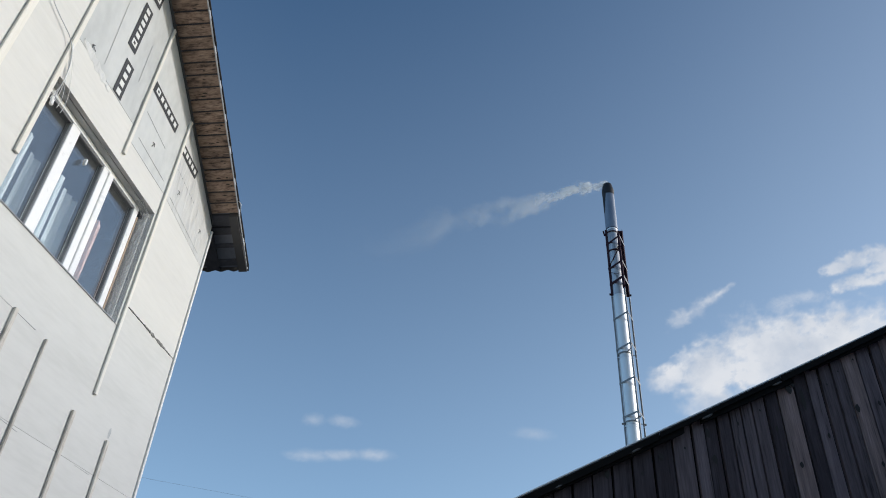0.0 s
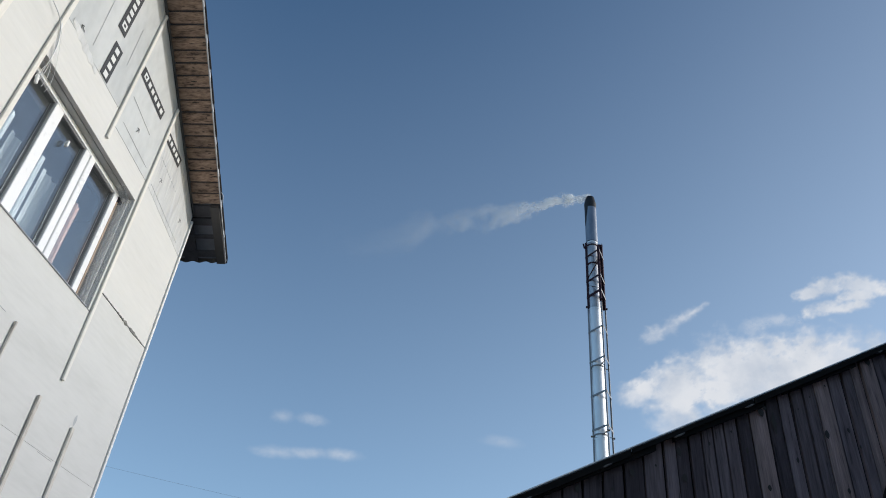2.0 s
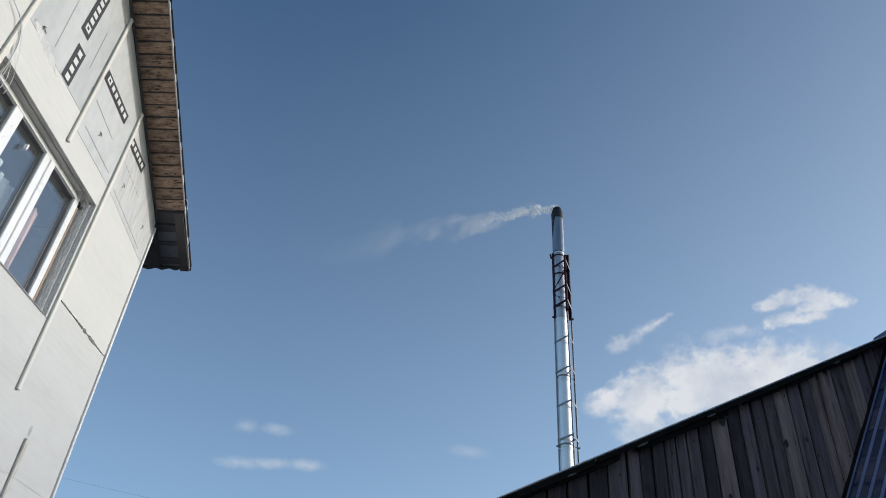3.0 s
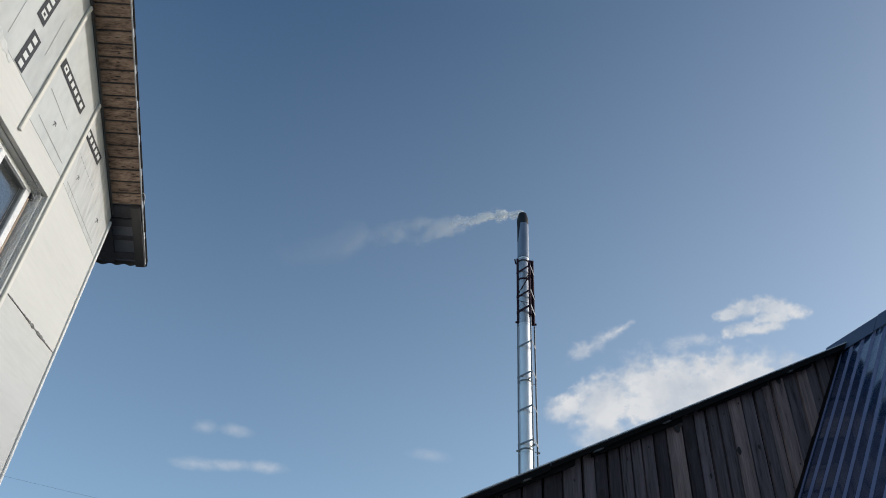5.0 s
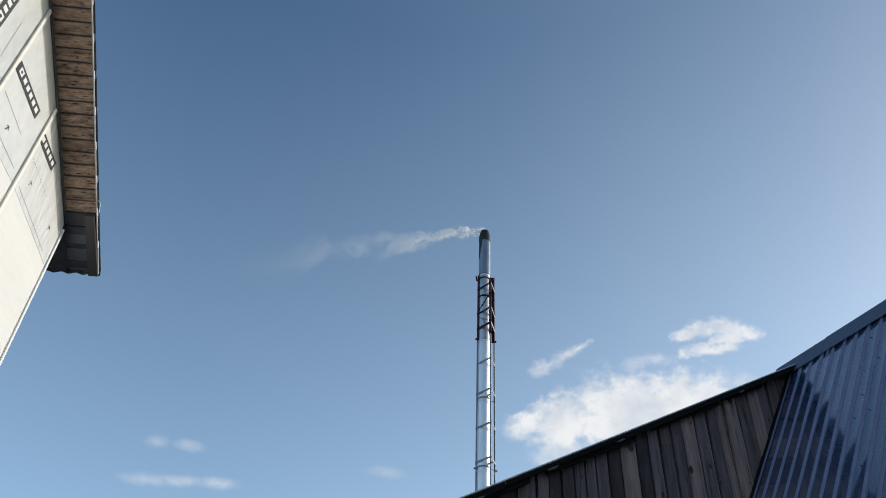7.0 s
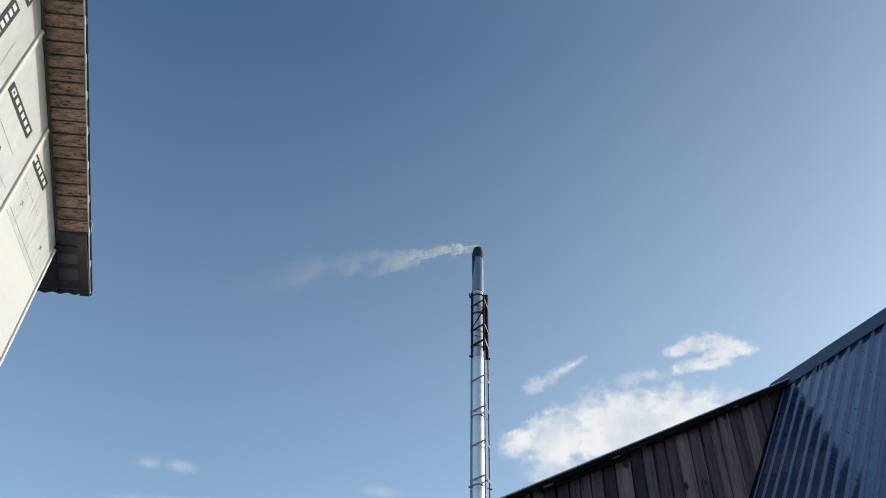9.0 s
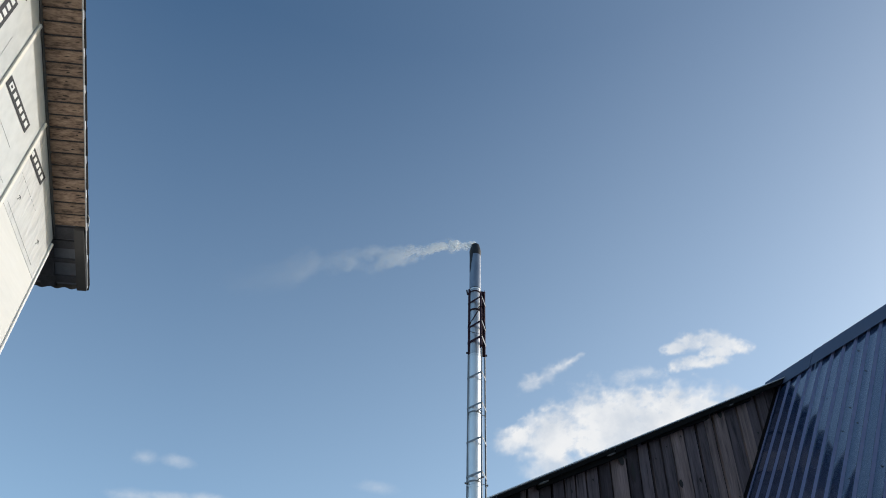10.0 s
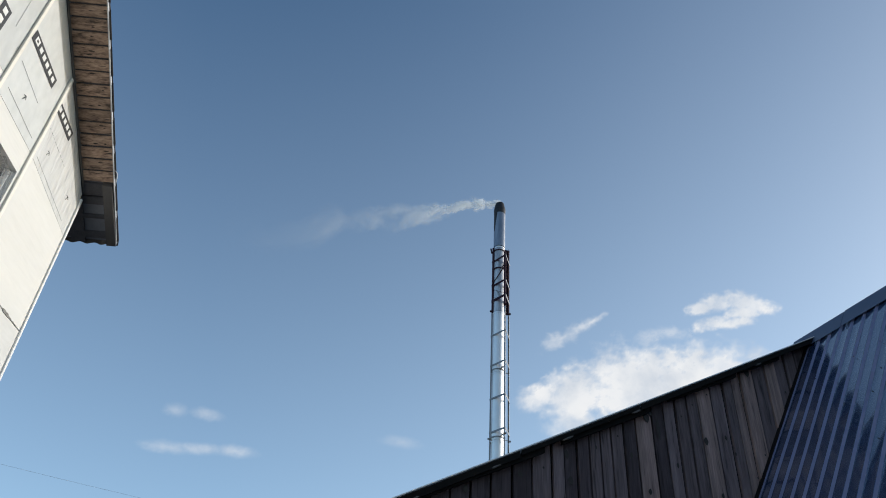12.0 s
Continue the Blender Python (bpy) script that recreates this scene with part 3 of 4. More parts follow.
for a, b in ((3.93, 4.03), (3.96, 3.98), (3.90, 4.09), (3.99, 4.15)):
    cord("wire", [(WALL + 0.04, 3.84, 6.58), (WALL + 0.03, a, 6.35), (WALL - 0.03, b, 6.12), (WALL - 0.03, b - 0.03, 6.0)], 0.0024, white_plastic, house)
bm = bmesh.new()
bar(bm, (WALL - 0.03, 3.97, 6.05), (WALL - 0.02, 3.985, 5.95), 0.03, 0.03)
part("lamp_holder", soften(bm, 0.008), white_plastic, house, "small white holder at the wire's end")

# roof
EAVE, OUT = 7.60, -3.128


VERGE = 0.033


def skew(bm):
    """The verge runs out of line with the wall: wider towards the ridge."""
    for v in bm.verts:
        if v.co.x > WALL:
            v.co.x += VERGE * (7.1 - max(RIDGE, v.co.y)) * (v.co.x - WALL) / (OUT - WALL)
    return bm


for side in (1, -1):
    bm = bmesh.new()
    ye = EAVE - 0.02 if side > 0 else 2 * RIDGE - EAVE + 0.02
    # deck over the house and, set back, over the open eave
    slab(bm, [(RIDGE, under(RIDGE) + 0.031), (ye, under(ye) + 0.031), (ye, under(ye) + 0.037), (RIDGE, under(RIDGE) + 0.037)], 0, BACK - 0.75, OUT - 0.005)
    part("roof_deck", skew(bm), grey_sheet, house)
    bm = bmesh.new()
    yi = RIDGE + side * (6.95 - RIDGE)
    slab(bm, [(RIDGE, under(RIDGE) + 0.022), (yi, under(yi) + 0.022), (yi, under(yi) + 0.030), (RIDGE, under(RIDGE) + 0.030)], 0, WALL + 0.02, OUT - 0.02)
    part("underlay", skew(bm), dark_beam, house)
    # stepped tile-pattern sheet
    bm = bmesh.new()
    xs = [OUT + 0.013 - 0.03 * k for k in range(70)] + [OUT - 2.06 - 0.18 * k for k in range(1, 41)]
    length = abs(EAVE - RIDGE)
    prof = []
    steps = 14
    for k in range(steps):
        d0, d1 = length * k / steps, length * (k + 1) / steps
        prof += [(d0 + 0.001, 0.0), (d0 + 0.12, 0.012), (d1 - 0.012, 0.019)]
    prof.append((length + 0.022, -0.020))
    grid = []
    for d, h in prof:
        y = RIDGE + side * d
        z = under(RIDGE) - SLOPE * d + 0.054 + h
        grid.append([bm.verts.new((x, y, z + 0.013 * math.cos(2 * math.pi * x / 0.18))) for x in xs])
    for i in range(len(grid) - 1):
        for j in range(len(xs) - 1):
            bm.faces.new((grid[i][j], grid[i][j + 1], grid[i + 1][j + 1], grid[i + 1][j]))
    ext = bmesh.ops.extrude_face_region(bm, geom=list(bm.faces))["geom"]
    bmesh.ops.translate(bm, verts=[v for v in ext if isinstance(v, bmesh.types.BMVert)], vec=(0, 0, -0.006))
    bmesh.ops.recalc_face_normals(bm, faces=bm.faces)
    part("roof_sheet", skew(bm), roof_metal, house, "dark stepped tile-pattern steel roof sheet")
    # pale edge strip along the rake
    bm = bmesh.new()
    slab(bm, [(RIDGE, under(RIDGE) - 0.010), (ye, under(ye) - 0.010), (ye, under(ye) + 0.026), (RIDGE, under(RIDGE) + 0.026)], 0, OUT - 0.003, OUT + 0.008)
    part("edge_trim", skew(bm), trim_metal, house, "pale metal strip along the roof edge")
    # lips of the tile steps hang past the trim, one to each step
    for k in range(steps):
        d0, d1 = length * (k + 0.16) / steps, length * (k + 0.90) / steps
        bm = bmesh.new()
        ya, yb = RIDGE + side * d0, RIDGE + side * d1
        slab(bm, [(ya, under(ya) + 0.012), (yb, under(yb) + 0.004), (yb, under(yb) + 0.052), (ya, under(ya) + 0.056)], 0, OUT + 0.009, OUT + 0.015)
        part("tile_lip", skew(bm), fascia_dark, house)
    # ragged film edge tucked up between wall and soffit, soffit shade in its dark grey
    bm = bmesh.new()
    N = 110
    top, low = [], []
    for k in range(N + 1):
        y = RIDGE + side * (CORNER - 0.03 - RIDGE) * k / N
        h = 0.045 + 0.05 * noise.noise((y * 3.1, side, 1)) + 0.03 * noise.noise((y * 11, side, 4))
        top.append(bm.verts.new((WALL + 0.014, y, under(y) - 0.001)))
        low.append(bm.verts.new((WALL + 0.008 + 0.008 * noise.noise((y * 6, 2, side)), y, under(y) - max(0.02, h))))
    for k in range(N):
        bm.faces.new((low[k], low[k + 1], top[k + 1], top[k]))
    ext = bmesh.ops.extrude_face_region(bm, geom=list(bm.faces))["geom"]
    bmesh.ops.translate(bm, verts=[v for v in ext if isinstance(v, bmesh.types.BMVert)], vec=(0.005, 0, 0))
    bmesh.ops.recalc_face_normals(bm, faces=bm.faces)
    part("film_edge", bm, frieze_grey, house, "ragged film edge between wall and soffit, darkened for the shade there")

# soffit boards under the rake; each is cut to its own length and lies a little out of true
fall = math.atan(SLOPE)
knot = bmesh.new()
bmesh.ops.create_circle(knot, cap_ends=True, segments=12, radius=1.0)
for v in knot.verts:
    v.co = Vector((v.co.x * (1 + 0.5 * (v.co.x > 0)), v.co.y * (1 - 0.4 * abs(v.co.x)), 0))
knot_mesh = mesh_of("knot", knot, knot_wood)
plank_meshes = []
for k in range(6):
    plank = bmesh.new()
    n = 8
    rows = []
    for i in range(n + 1):
        x = -0.5 + i / n
        a, b = 0.0630 + 0.0026 * noise.noise((x * 5, k, 0)), 0.0630 + 0.0026 * noise.noise((x * 5, k, 7))
        rows.append([plank.verts.new(p) for p in ((x, -a, 0.002), (x, -a + 0.004, -0.001), (x, b - 0.004, -0.001), (x, b, 0.002), (x, b, 0.016), (x, -a, 0.016))])
    for r0, r1 in zip(rows, rows[1:]):
        for j in range(6):
            plank.faces.new((r0[j], r0[(j + 1) % 6], r1[(j + 1) % 6], r1[j]))
    plank.faces.new(rows[0])
    plank.faces.new(rows[-1][::-1])
    bmesh.ops.recalc_face_normals(plank, faces=plank.faces)
    plank_meshes.append(mesh_of("soffit_board", plank, soffit_wood))
BOARD_STEP = 0.1215
for side in (1, -1):
    for k in range(33):
        y = 6.943 - BOARD_STEP * (k + 0.5)
        if y < RIDGE + 0.04:
            break
        x0, x1 = WALL + 0.02, OUT - 0.004 + VERGE * (7.1 - y)
        yy = y if side > 0 else 2 * RIDGE - y
        m = Matrix.Translation(((x0 + x1) / 2, yy, under(y) + random.uniform(-0.003, 0.001))) @ Euler((-side * fall, 0, radians(random.uniform(-0.5, 0.5)))).to_matrix().to_4x4()
        piece("soffit_board", random.choice(plank_meshes), house, m @ Matrix.Diagonal((x1 - x0, 1, 1, 1)))
        for j in range(random.choice((1, 2, 2, 3))):
            size = random.uniform(0.012, 0.040)
            piece("knot", knot_mesh, house, m @ Matrix.Translation((random.uniform(-0.10, 0.45) * (x1 - x0), random.uniform(-0.045, 0.045), -0.0024)) @ Matrix.Diagonal((size, random.uniform(0.003, 0.009), 1, 1)))
# open eave beyond the corner: rafters, slats
for side in (1, -1):
    def ey(y):
        return y if side > 0 else 2 * RIDGE - y
    for x0, x1, drop in ((OUT - 0.125, OUT - 0.012, 0.035), (WALL - 0.19, WALL - 0.02, 0.0)):
        bm = bmesh.new()
        a, b = ey(6.955 if x0 > WALL else CORNER + 0.03), ey(EAVE - 0.01)
        slab(bm, [(a, under(a) - drop), (b, under(b) - drop), (b, under(b) + 0.025), (a, under(a) + 0.025)], 0, x0, x1)
        part("rafter", bm, roof_metal if x0 > WALL else dark_beam, house, "dark rafter at the open eave")
    for y0, y1 in ((6.96, 7.075), (7.10, 7.175), (7.295, 7.325), (7.475, 7.535)):
        bm = bmesh.new()
        a, b = ey(y0), ey(y1)
        slab(bm, [(a, under(a) - 0.006), (b, under(b) - 0.006), (b, under(b) + 0.024), (a, under(a) + 0.024)], 0, BACK - 0.6, OUT - 0.13)
        part("roof_batten", bm, dark_beam, house)
    for k in range(9):
        x = WALL - 1.1 - 0.85 * k
        bm = bmesh.new()
        a, b = ey(CORNER + 0.03), ey(EAVE - 0.01)
        slab(bm, [(a, under(a) - 0.10), (b, under(b) - 0.10), (b, under(b) - 0.008), (a, under(a) - 0.008)], 0, x, x + 0.05)
        part("rafter", bm, dark_beam, house)
# frayed strings of film on the roof edge
for y, reach in ((6.82, 0.010),):
    cord("film_string", [(OUT + 0.02, y, under(y) + 0.02), (OUT + 0.05 + reach * 0.6, y + 0.02, under(y) + 0.0), (OUT + 0.04 + reach, y + 0.05, under(y) - 0.05), (OUT + 0.05, y + 0.08, under(y) - 0.09)], 0.003, white_plastic, house)

# ---------------------------------------------------------------- barn with grey boards; x runs along its gable, y out of it
TURN = math.degrees(math.atan2(-0.303, -0.953))
BARN = pose(4.383, 5.969, 0, 0, 0, TURN)
RISE = 0.555
TIP, TOP = -0.20, 5.2765


def rake(s):
    return TOP - RISE * abs(s - TIP)


barn = thing("barn", BARN, "old barn with a gable of weathered grey vertical boards", "barn")
# wall coloured near black so the board joints look deep in shade
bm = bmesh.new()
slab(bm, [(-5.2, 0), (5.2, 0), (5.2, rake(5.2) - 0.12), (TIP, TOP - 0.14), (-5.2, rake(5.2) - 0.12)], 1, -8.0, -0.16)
part("inner_wall", bm, fascia_dark, barn, "inner wall behind the boards, near black for the shade in their joints")
for side in (1, -1):
    bm = bmesh.new()
    slab(bm, [(TIP, TOP - 0.004), (side * 5.6, rake(5.6) - 0.004), (side * 5.6, rake(5.6) - 0.03), (TIP, TOP - 0.03)], 1, -8.3, -0.012)
    part("roof_sheet", bm, grey_sheet, barn, "thin grey sheet roof with a pale edge")
    bm = bmesh.new()
    slab(bm, [(TIP, TOP + 0.003), (side * 5.6, rake(5.6) + 0.003), (side * 5.6, rake(5.6) - 0.005), (TIP, TOP - 0.005)], 1, -0.011, 0.004)
    part("sheet_edge", bm, pale_edge, barn, "pale bent edge of the roof sheet")
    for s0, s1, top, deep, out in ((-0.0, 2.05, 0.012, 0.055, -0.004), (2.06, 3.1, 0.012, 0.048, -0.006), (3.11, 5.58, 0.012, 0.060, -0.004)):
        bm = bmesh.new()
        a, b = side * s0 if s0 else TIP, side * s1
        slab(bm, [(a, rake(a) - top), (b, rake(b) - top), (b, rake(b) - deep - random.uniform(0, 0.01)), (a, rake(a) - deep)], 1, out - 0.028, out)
        part("fascia", bm, fascia_dark, barn, "dark uneven fascia board, roof-edge shade in its black")
    # near-black strips that paint the overhang's shadow across the board tops
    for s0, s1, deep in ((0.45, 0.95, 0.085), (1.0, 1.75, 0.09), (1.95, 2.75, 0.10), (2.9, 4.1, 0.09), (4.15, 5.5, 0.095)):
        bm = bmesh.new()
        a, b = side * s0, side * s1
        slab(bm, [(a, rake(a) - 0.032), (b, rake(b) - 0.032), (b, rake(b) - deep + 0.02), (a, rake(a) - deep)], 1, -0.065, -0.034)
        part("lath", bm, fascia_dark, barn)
# pale scraps caught under the roof edge
for s, w, drop in ((0.744, 0.11, 0.055), (2.092, 0.10, 0.055), (2.715, 0.12, 0.055), (3.295, 0.12, 0.055), (3.857, 0.10, 0.055)):
    bm = bmesh.new()
    bmesh.ops.create_icosphere(bm, subdivisions=2, radius=0.5)
    for v in bm.verts:
        v.co *= 1 + 0.35 * noise.noise(v.co * 3 + Vector((s, 0, 0)))
        v.co = Vector((v.co.x * w, v.co.y * 0.02, v.co.z * 0.018))
    bmesh.ops.transform(bm, matrix=Matrix.Translation((s, -0.012, rake(s) - drop)) @ Matrix.Rotation(math.atan(RISE), 4, "Y"), verts=bm.verts)
    part("film_scrap", bm, frieze_grey, barn, "pale scrap caught under the roof edge", True)

# ---------------------------------------------------------------- steep blue shed before the barn; same axes
shed = thing("shed", BARN, "shed with a steep roof of dark blue ribbed steel", "shed")
PITCH = radians(58.6)
PC, PS = math.cos(PITCH), math.sin(PITCH)
PERIOD, FIRST = 0.134, 0.070
PEAK = 5.095
SHED0, SHED1 = -0.095, 3.4


def on_roof(v, lift, side=1):
    """s and z of a point v metres up the slope from the barn's peak level, lift metres off the sheet."""
    return side * (-v * PC + lift * PS) - (0.0 if side > 0 else 0.16), PEAK + v * PS + lift * PC


bm = bmesh.new()
slab(bm, [(-1.81, 0), (1.50, 0), (1.50, 2.30), (-0.08, 5.06), (-1.81, 2.30)], 1, -0.09, 3.3)
part("shed_wall", bm, board_dark, shed)
for side in (1, -1):
    bm = bmesh.new()
    prof = []
    k0 = int(math.floor((SHED0 - FIRST) / PERIOD))
    for k in range(k0, int((SHED1 - FIRST) / PERIOD) + 1):
        c = FIRST + k * PERIOD
        dent = random.uniform(-0.0010, 0.0010)
        shape = [(-0.016, 0.0132), (-0.011, 0.0126), (0.012, 0.0006), (0.017, 0.0)]
        for q in range(1, 8):
            f = q / 8
            shape.append((0.017 + f * (PERIOD - 0.033), 0.0132 * f + (dent - 0.0009) * math.sin(math.pi * f)))
        for dy, h in shape:
            if SHED0 <= c + dy <= SHED1:
                prof.append((c + dy, h))
    vs = []
    N = 30
    for i in range(N + 1):
        v = -3.40 + 3.58 * i / N
        row = []
        for y, h in prof:
            wob = 0.0026 * noise.noise((y * 2.6, v * 0.7, side)) + 0.0008 * noise.noise((y * 11, v * 1.6, side))
            s, z = on_roof(v, h + wob, side)
            row.append(bm.verts.new((s, y, z)))
        vs.append(row)
    for i in range(N):
        for j in range(len(prof) - 1):
            bm.faces.new((vs[i][j], vs[i][j + 1], vs[i + 1][j + 1], vs[i + 1][j]))
    bmesh.ops.recalc_face_normals(bm, faces=bm.faces)
    sheet = part("roof_sheet", bm, blue_sheet, shed, "dark blue ribbed steel roof sheet, glossy", True)
    sheet.data.set_sharp_from_angle(angle=radians(14))
    # sky sheen on the flank of every rib, painted as a paler blue
    sheet.data.materials.append(blue_flank_sheen)
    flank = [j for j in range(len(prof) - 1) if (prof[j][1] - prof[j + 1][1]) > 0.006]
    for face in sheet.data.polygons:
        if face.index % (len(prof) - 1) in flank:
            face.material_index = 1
    # flashing where the sheet meets the boards, near black to paint the shade there
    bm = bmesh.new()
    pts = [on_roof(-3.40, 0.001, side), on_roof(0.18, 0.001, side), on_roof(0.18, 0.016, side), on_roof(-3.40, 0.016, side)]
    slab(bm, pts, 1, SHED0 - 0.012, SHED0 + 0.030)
    part("flashing", bm, fascia_dark, shed, "flashing coloured near black for the shade where roof meets boards")
for y0, y1, lift in ((-0.30, 0.340, 0.023), (0.352, 2.340, 0.027), (2.352, 3.45, 0.023)):
    bm = bmesh.new()
    top = on_roof(0.215, lift, 1)
    left_low, right_low = on_roof(-0.020, lift, 1), on_roof(-0.020, lift, -1)
    ring = [left_low, top, right_low, (right_low[0], right_low[1] - 0.004), (top[0], top[1] - 0.008), (left_low[0], left_low[1] - 0.004)]
    slab(bm, ring, 1, y0, y1)
    part("ridge_cap", bm, blue_cap, shed, "folded blue steel ridge cap")
# roof screws with their rubber washers
bm = bmesh.new()
tube(bm, (0, 0, 0), (0, 0, 0.004), 0.006, 0.005, 10)
tube(bm, (0, 0, 0.0045), (0, 0, 0.008), 0.004, 0.0035, 6)
screw = mesh_of("screw", bm, cable_black)
for y, v in ((0.926, -0.222), (1.049, -0.584), (0.889, -0.614), (0.621, -0.623), (0.958, -0.981), (1.057, -1.21), (0.917, -1.22), (1.352, -1.821), (1.075, -1.794), (0.925, -1.811), (0.206, -0.648), (0.639, -1.204), (0.983, -2.217), (1.50, -0.62), (1.78, -1.21)):
    up = min(1.0, ((y - FIRST - 0.017) % PERIOD) / (PERIOD - 0.033))
    s, z = on_roof(v, 0.0132 * up + 0.0005)
    piece("screw", screw, shed, Matrix.Translation((s, y, z)) @ Euler((0, math.pi / 2 - PITCH, 0)).to_matrix().to_4x4())

# ---------------------------------------------------------------- chimney stack
CHIM = (4.19, 28.0)
chimney = thing("chimney", pose(*CHIM, 0, 0, 0, -7.4), "tall stainless boiler flue held in a three-legged steel lattice mast, smoking", "chimney")
# feet of the three legs round the flue
LEGS = {"rear": (-0.326, -0.018), "front": (0.297, -0.640), "side": (0.480, 0.195)}
bm = bmesh.new()
box(bm, (-0.7, -0.7, 0), (0.7, 0.7, 0.35))
part("footing", soften(bm, 0.02), concrete, chimney)
z = 0.35
levels = [0.35, 3.9, 6.95, 10.0, 13.02, 16.02, 19.02, 22.66]
for a, b in zip(levels, levels[1:]):
    bm = bmesh.new()
    tube(bm, (0, 0, a), (0, 0, b - 0.012), 0.245, 0.245, 48, caps=False)
    part("flue", bm, steel_grey if b > 20 else steel, chimney, "smoke-dulled flue section" if b > 20 else "bright stainless flue section", True)
    bm = bmesh.new()
    tube(bm, (0, 0, b - 0.10), (0, 0, b - 0.02), 0.256, 0.256, 48, caps=False)
    part("joint_band", bm, steel, chimney, "", True)
bm = bmesh.new()
for z0, z1, r0, r1 in ((22.66, 24.85, 0.275, 0.275), (24.85, 25.02, 0.275, 0.285), (25.02, 25.38, 0.272, 0.205)):
    tube(bm, (0, 0, z0), (0, 0, z1), r0, r1, 48, caps=False)
top_flue = part("top_flue", bm, steel_dull, chimney, "upper flue pipe, dulled towards the mouth", True)
bm = bmesh.new()
tube(bm, (0, 0, 24.72), (0, 0, 25.02), 0.279, 0.288, 48, caps=False)
tube(bm, (0, 0, 25.02), (0, 0, 25.42), 0.288, 0.205, 48, caps=False)
tube(bm, (0, 0, 25.05), (0, 0, 25.42), 0.19, 0.19, 48, caps=False)
part("mouth", bm, soot, chimney, "soot-black tapered flue mouth", True)
bm = bmesh.new()
bmesh.ops.create_circle(bm, cap_ends=True, segments=32, radius=0.19, matrix=Matrix.Translation((0, 0, 25.06)))
part("mouth_bottom", bm, soot, chimney)


# soot run down one side from the mouth
bm = bmesh.new()
rows = []
for i in range(15):
    f = i / 14
    z = 24.86 - 1.25 * f
    spread = 1.0 * (1 - f) ** 0.8 + 0.10 + 0.12 * noise.noise((f * 6, 1, 3))
    rows.append([bm.verts.new((0.2765 * math.cos(g), 0.2765 * math.sin(g), z)) for g in [math.pi + 0.42 + spread * (j / 5 - 1) * (1.0 if j < 5 else 0.75) for j in range(11)]])
for r0, r1 in zip(rows, rows[1:]):
    for j in range(10):
        bm.faces.new((r0[j], r0[j + 1], r1[j + 1], r1[j]))
bmesh.ops.recalc_face_normals(bm, faces=bm.faces)
part("soot_run", bm, soot, chimney, "soot run below the mouth", True)


def strut(name, a, b, w, h, mat, label=""):
    bm = bmesh.new()
    bar(bm, a, b, w, h)
    return part(name, bm, mat, chimney, label)


def angle_leg(key, z0, z1, w, mat):
    """An angle iron with its two flanges along the faces that meet at the leg."""
    here = Vector((*LEGS[key], 0))
    bm = bmesh.new()
    for other in LEGS:
        if other == key:
            continue
        way = (Vector((*LEGS[other], 0)) - here).normalized()
        side = Vector((-way.y, way.x, 0))
        m = Matrix((way, side, Vector((0, 0, 1)))).transposed().to_4x4()
        m.translation = here
        box(bm, (0.004, -0.004, z0), (w, 0.004, z1), m)
    part("leg", bm, mat, chimney)


def ring(z, tall, mat, faces=(("rear", "front"), ("front", "side"))):
    for a, b in faces:
        p, q = Vector((*LEGS[a], z)), Vector((*LEGS[b], z))
        out = Vector(((q - p).y, -(q - p).x, 0)).normalized() * 0.012
        strut("cross_bar", p + out, q + out, 0.010, tall, mat)


def clamp(z, mat, thick=0.06, arms=("rear", "front", "side")):
    bm = bmesh.new()
    tube(bm, (0, 0, z - thick / 2), (0, 0, z + thick / 2), 0.258, 0.258, 40, caps=False)
    tube(bm, (0, 0, z - thick / 2), (0, 0, z + thick / 2), 0.270, 0.270, 40, caps=False)
    for x, y in [LEGS[key] for key in arms]:
        r = math.hypot(x, y)
        bar(bm, (0.262 * x / r, 0.262 * y / r, z), (x, y, z), 0.045, 0.012)
    part("clamp", bm, mat, chimney)


for a, b in zip(levels, levels[1:]):
    red = b > 20
    mat = red_primer if red else galvanised
    for key in LEGS:
        head = b - 0.012 if not red or key != "front" else 22.02
        angle_leg(key, a + 0.012, head, {"rear": 0.13, "front": 0.12, "side": 0.17}[key] if red else 0.07, mat)
    if red:
        for z, tall in ((19.62, 0.13), (20.44, 0.10), (21.81, 0.10)):
            ring(z, tall, red_primer, (("rear", "front"),))
            # sunlit face: its bars are coloured lighter grey in place of red-brown
            ring(z, tall, galvanised, (("front", "side"),))
        for z in (21.37,):
            clamp(z, red_primer, 0.07)
        # slanting braces on the two open faces
        for (ka, kb), z0, z1 in ((("rear", "front"), 20.50, 21.30), (("front", "side"), 21.25, 20.50), (("rear", "front"), 20.30, 19.70)):
            strut("diagonal", (*LEGS[ka], z0), (*LEGS[kb], z1), 0.06, 0.008, red_primer)
    else:
        for h in (0.33, 1.79):
            ring(a + h, 0.085, galvanised)
        clamp(a + 0.12, galvanised, 0.055)
    # flange plates where two lengths of mast meet
    for x, y in LEGS.values():
        if a in (3.9, 10.0, 16.02):
            continue
        bm = bmesh.new()
        box(bm, (x - 0.065, y - 0.065, a + 0.085), (x + 0.065, y + 0.065, a + 0.115))
        part("flange", bm, galvanised if a < 19 else red_primer, chimney)
# head of the mast: short bars from the flue to two legs, a collar and a bent stay
clamp(22.42, red_primer, 0.06, ("rear", "side"))
strut("head_bar", (*LEGS["rear"], 22.60), (-0.255, -0.02, 22.60), 0.05, 0.13, red_primer, "red-brown bar at the mast head")
strut("head_bar", (0.245, 0.13, 22.60), (*LEGS["side"], 22.60), 0.05, 0.13, red_primer)
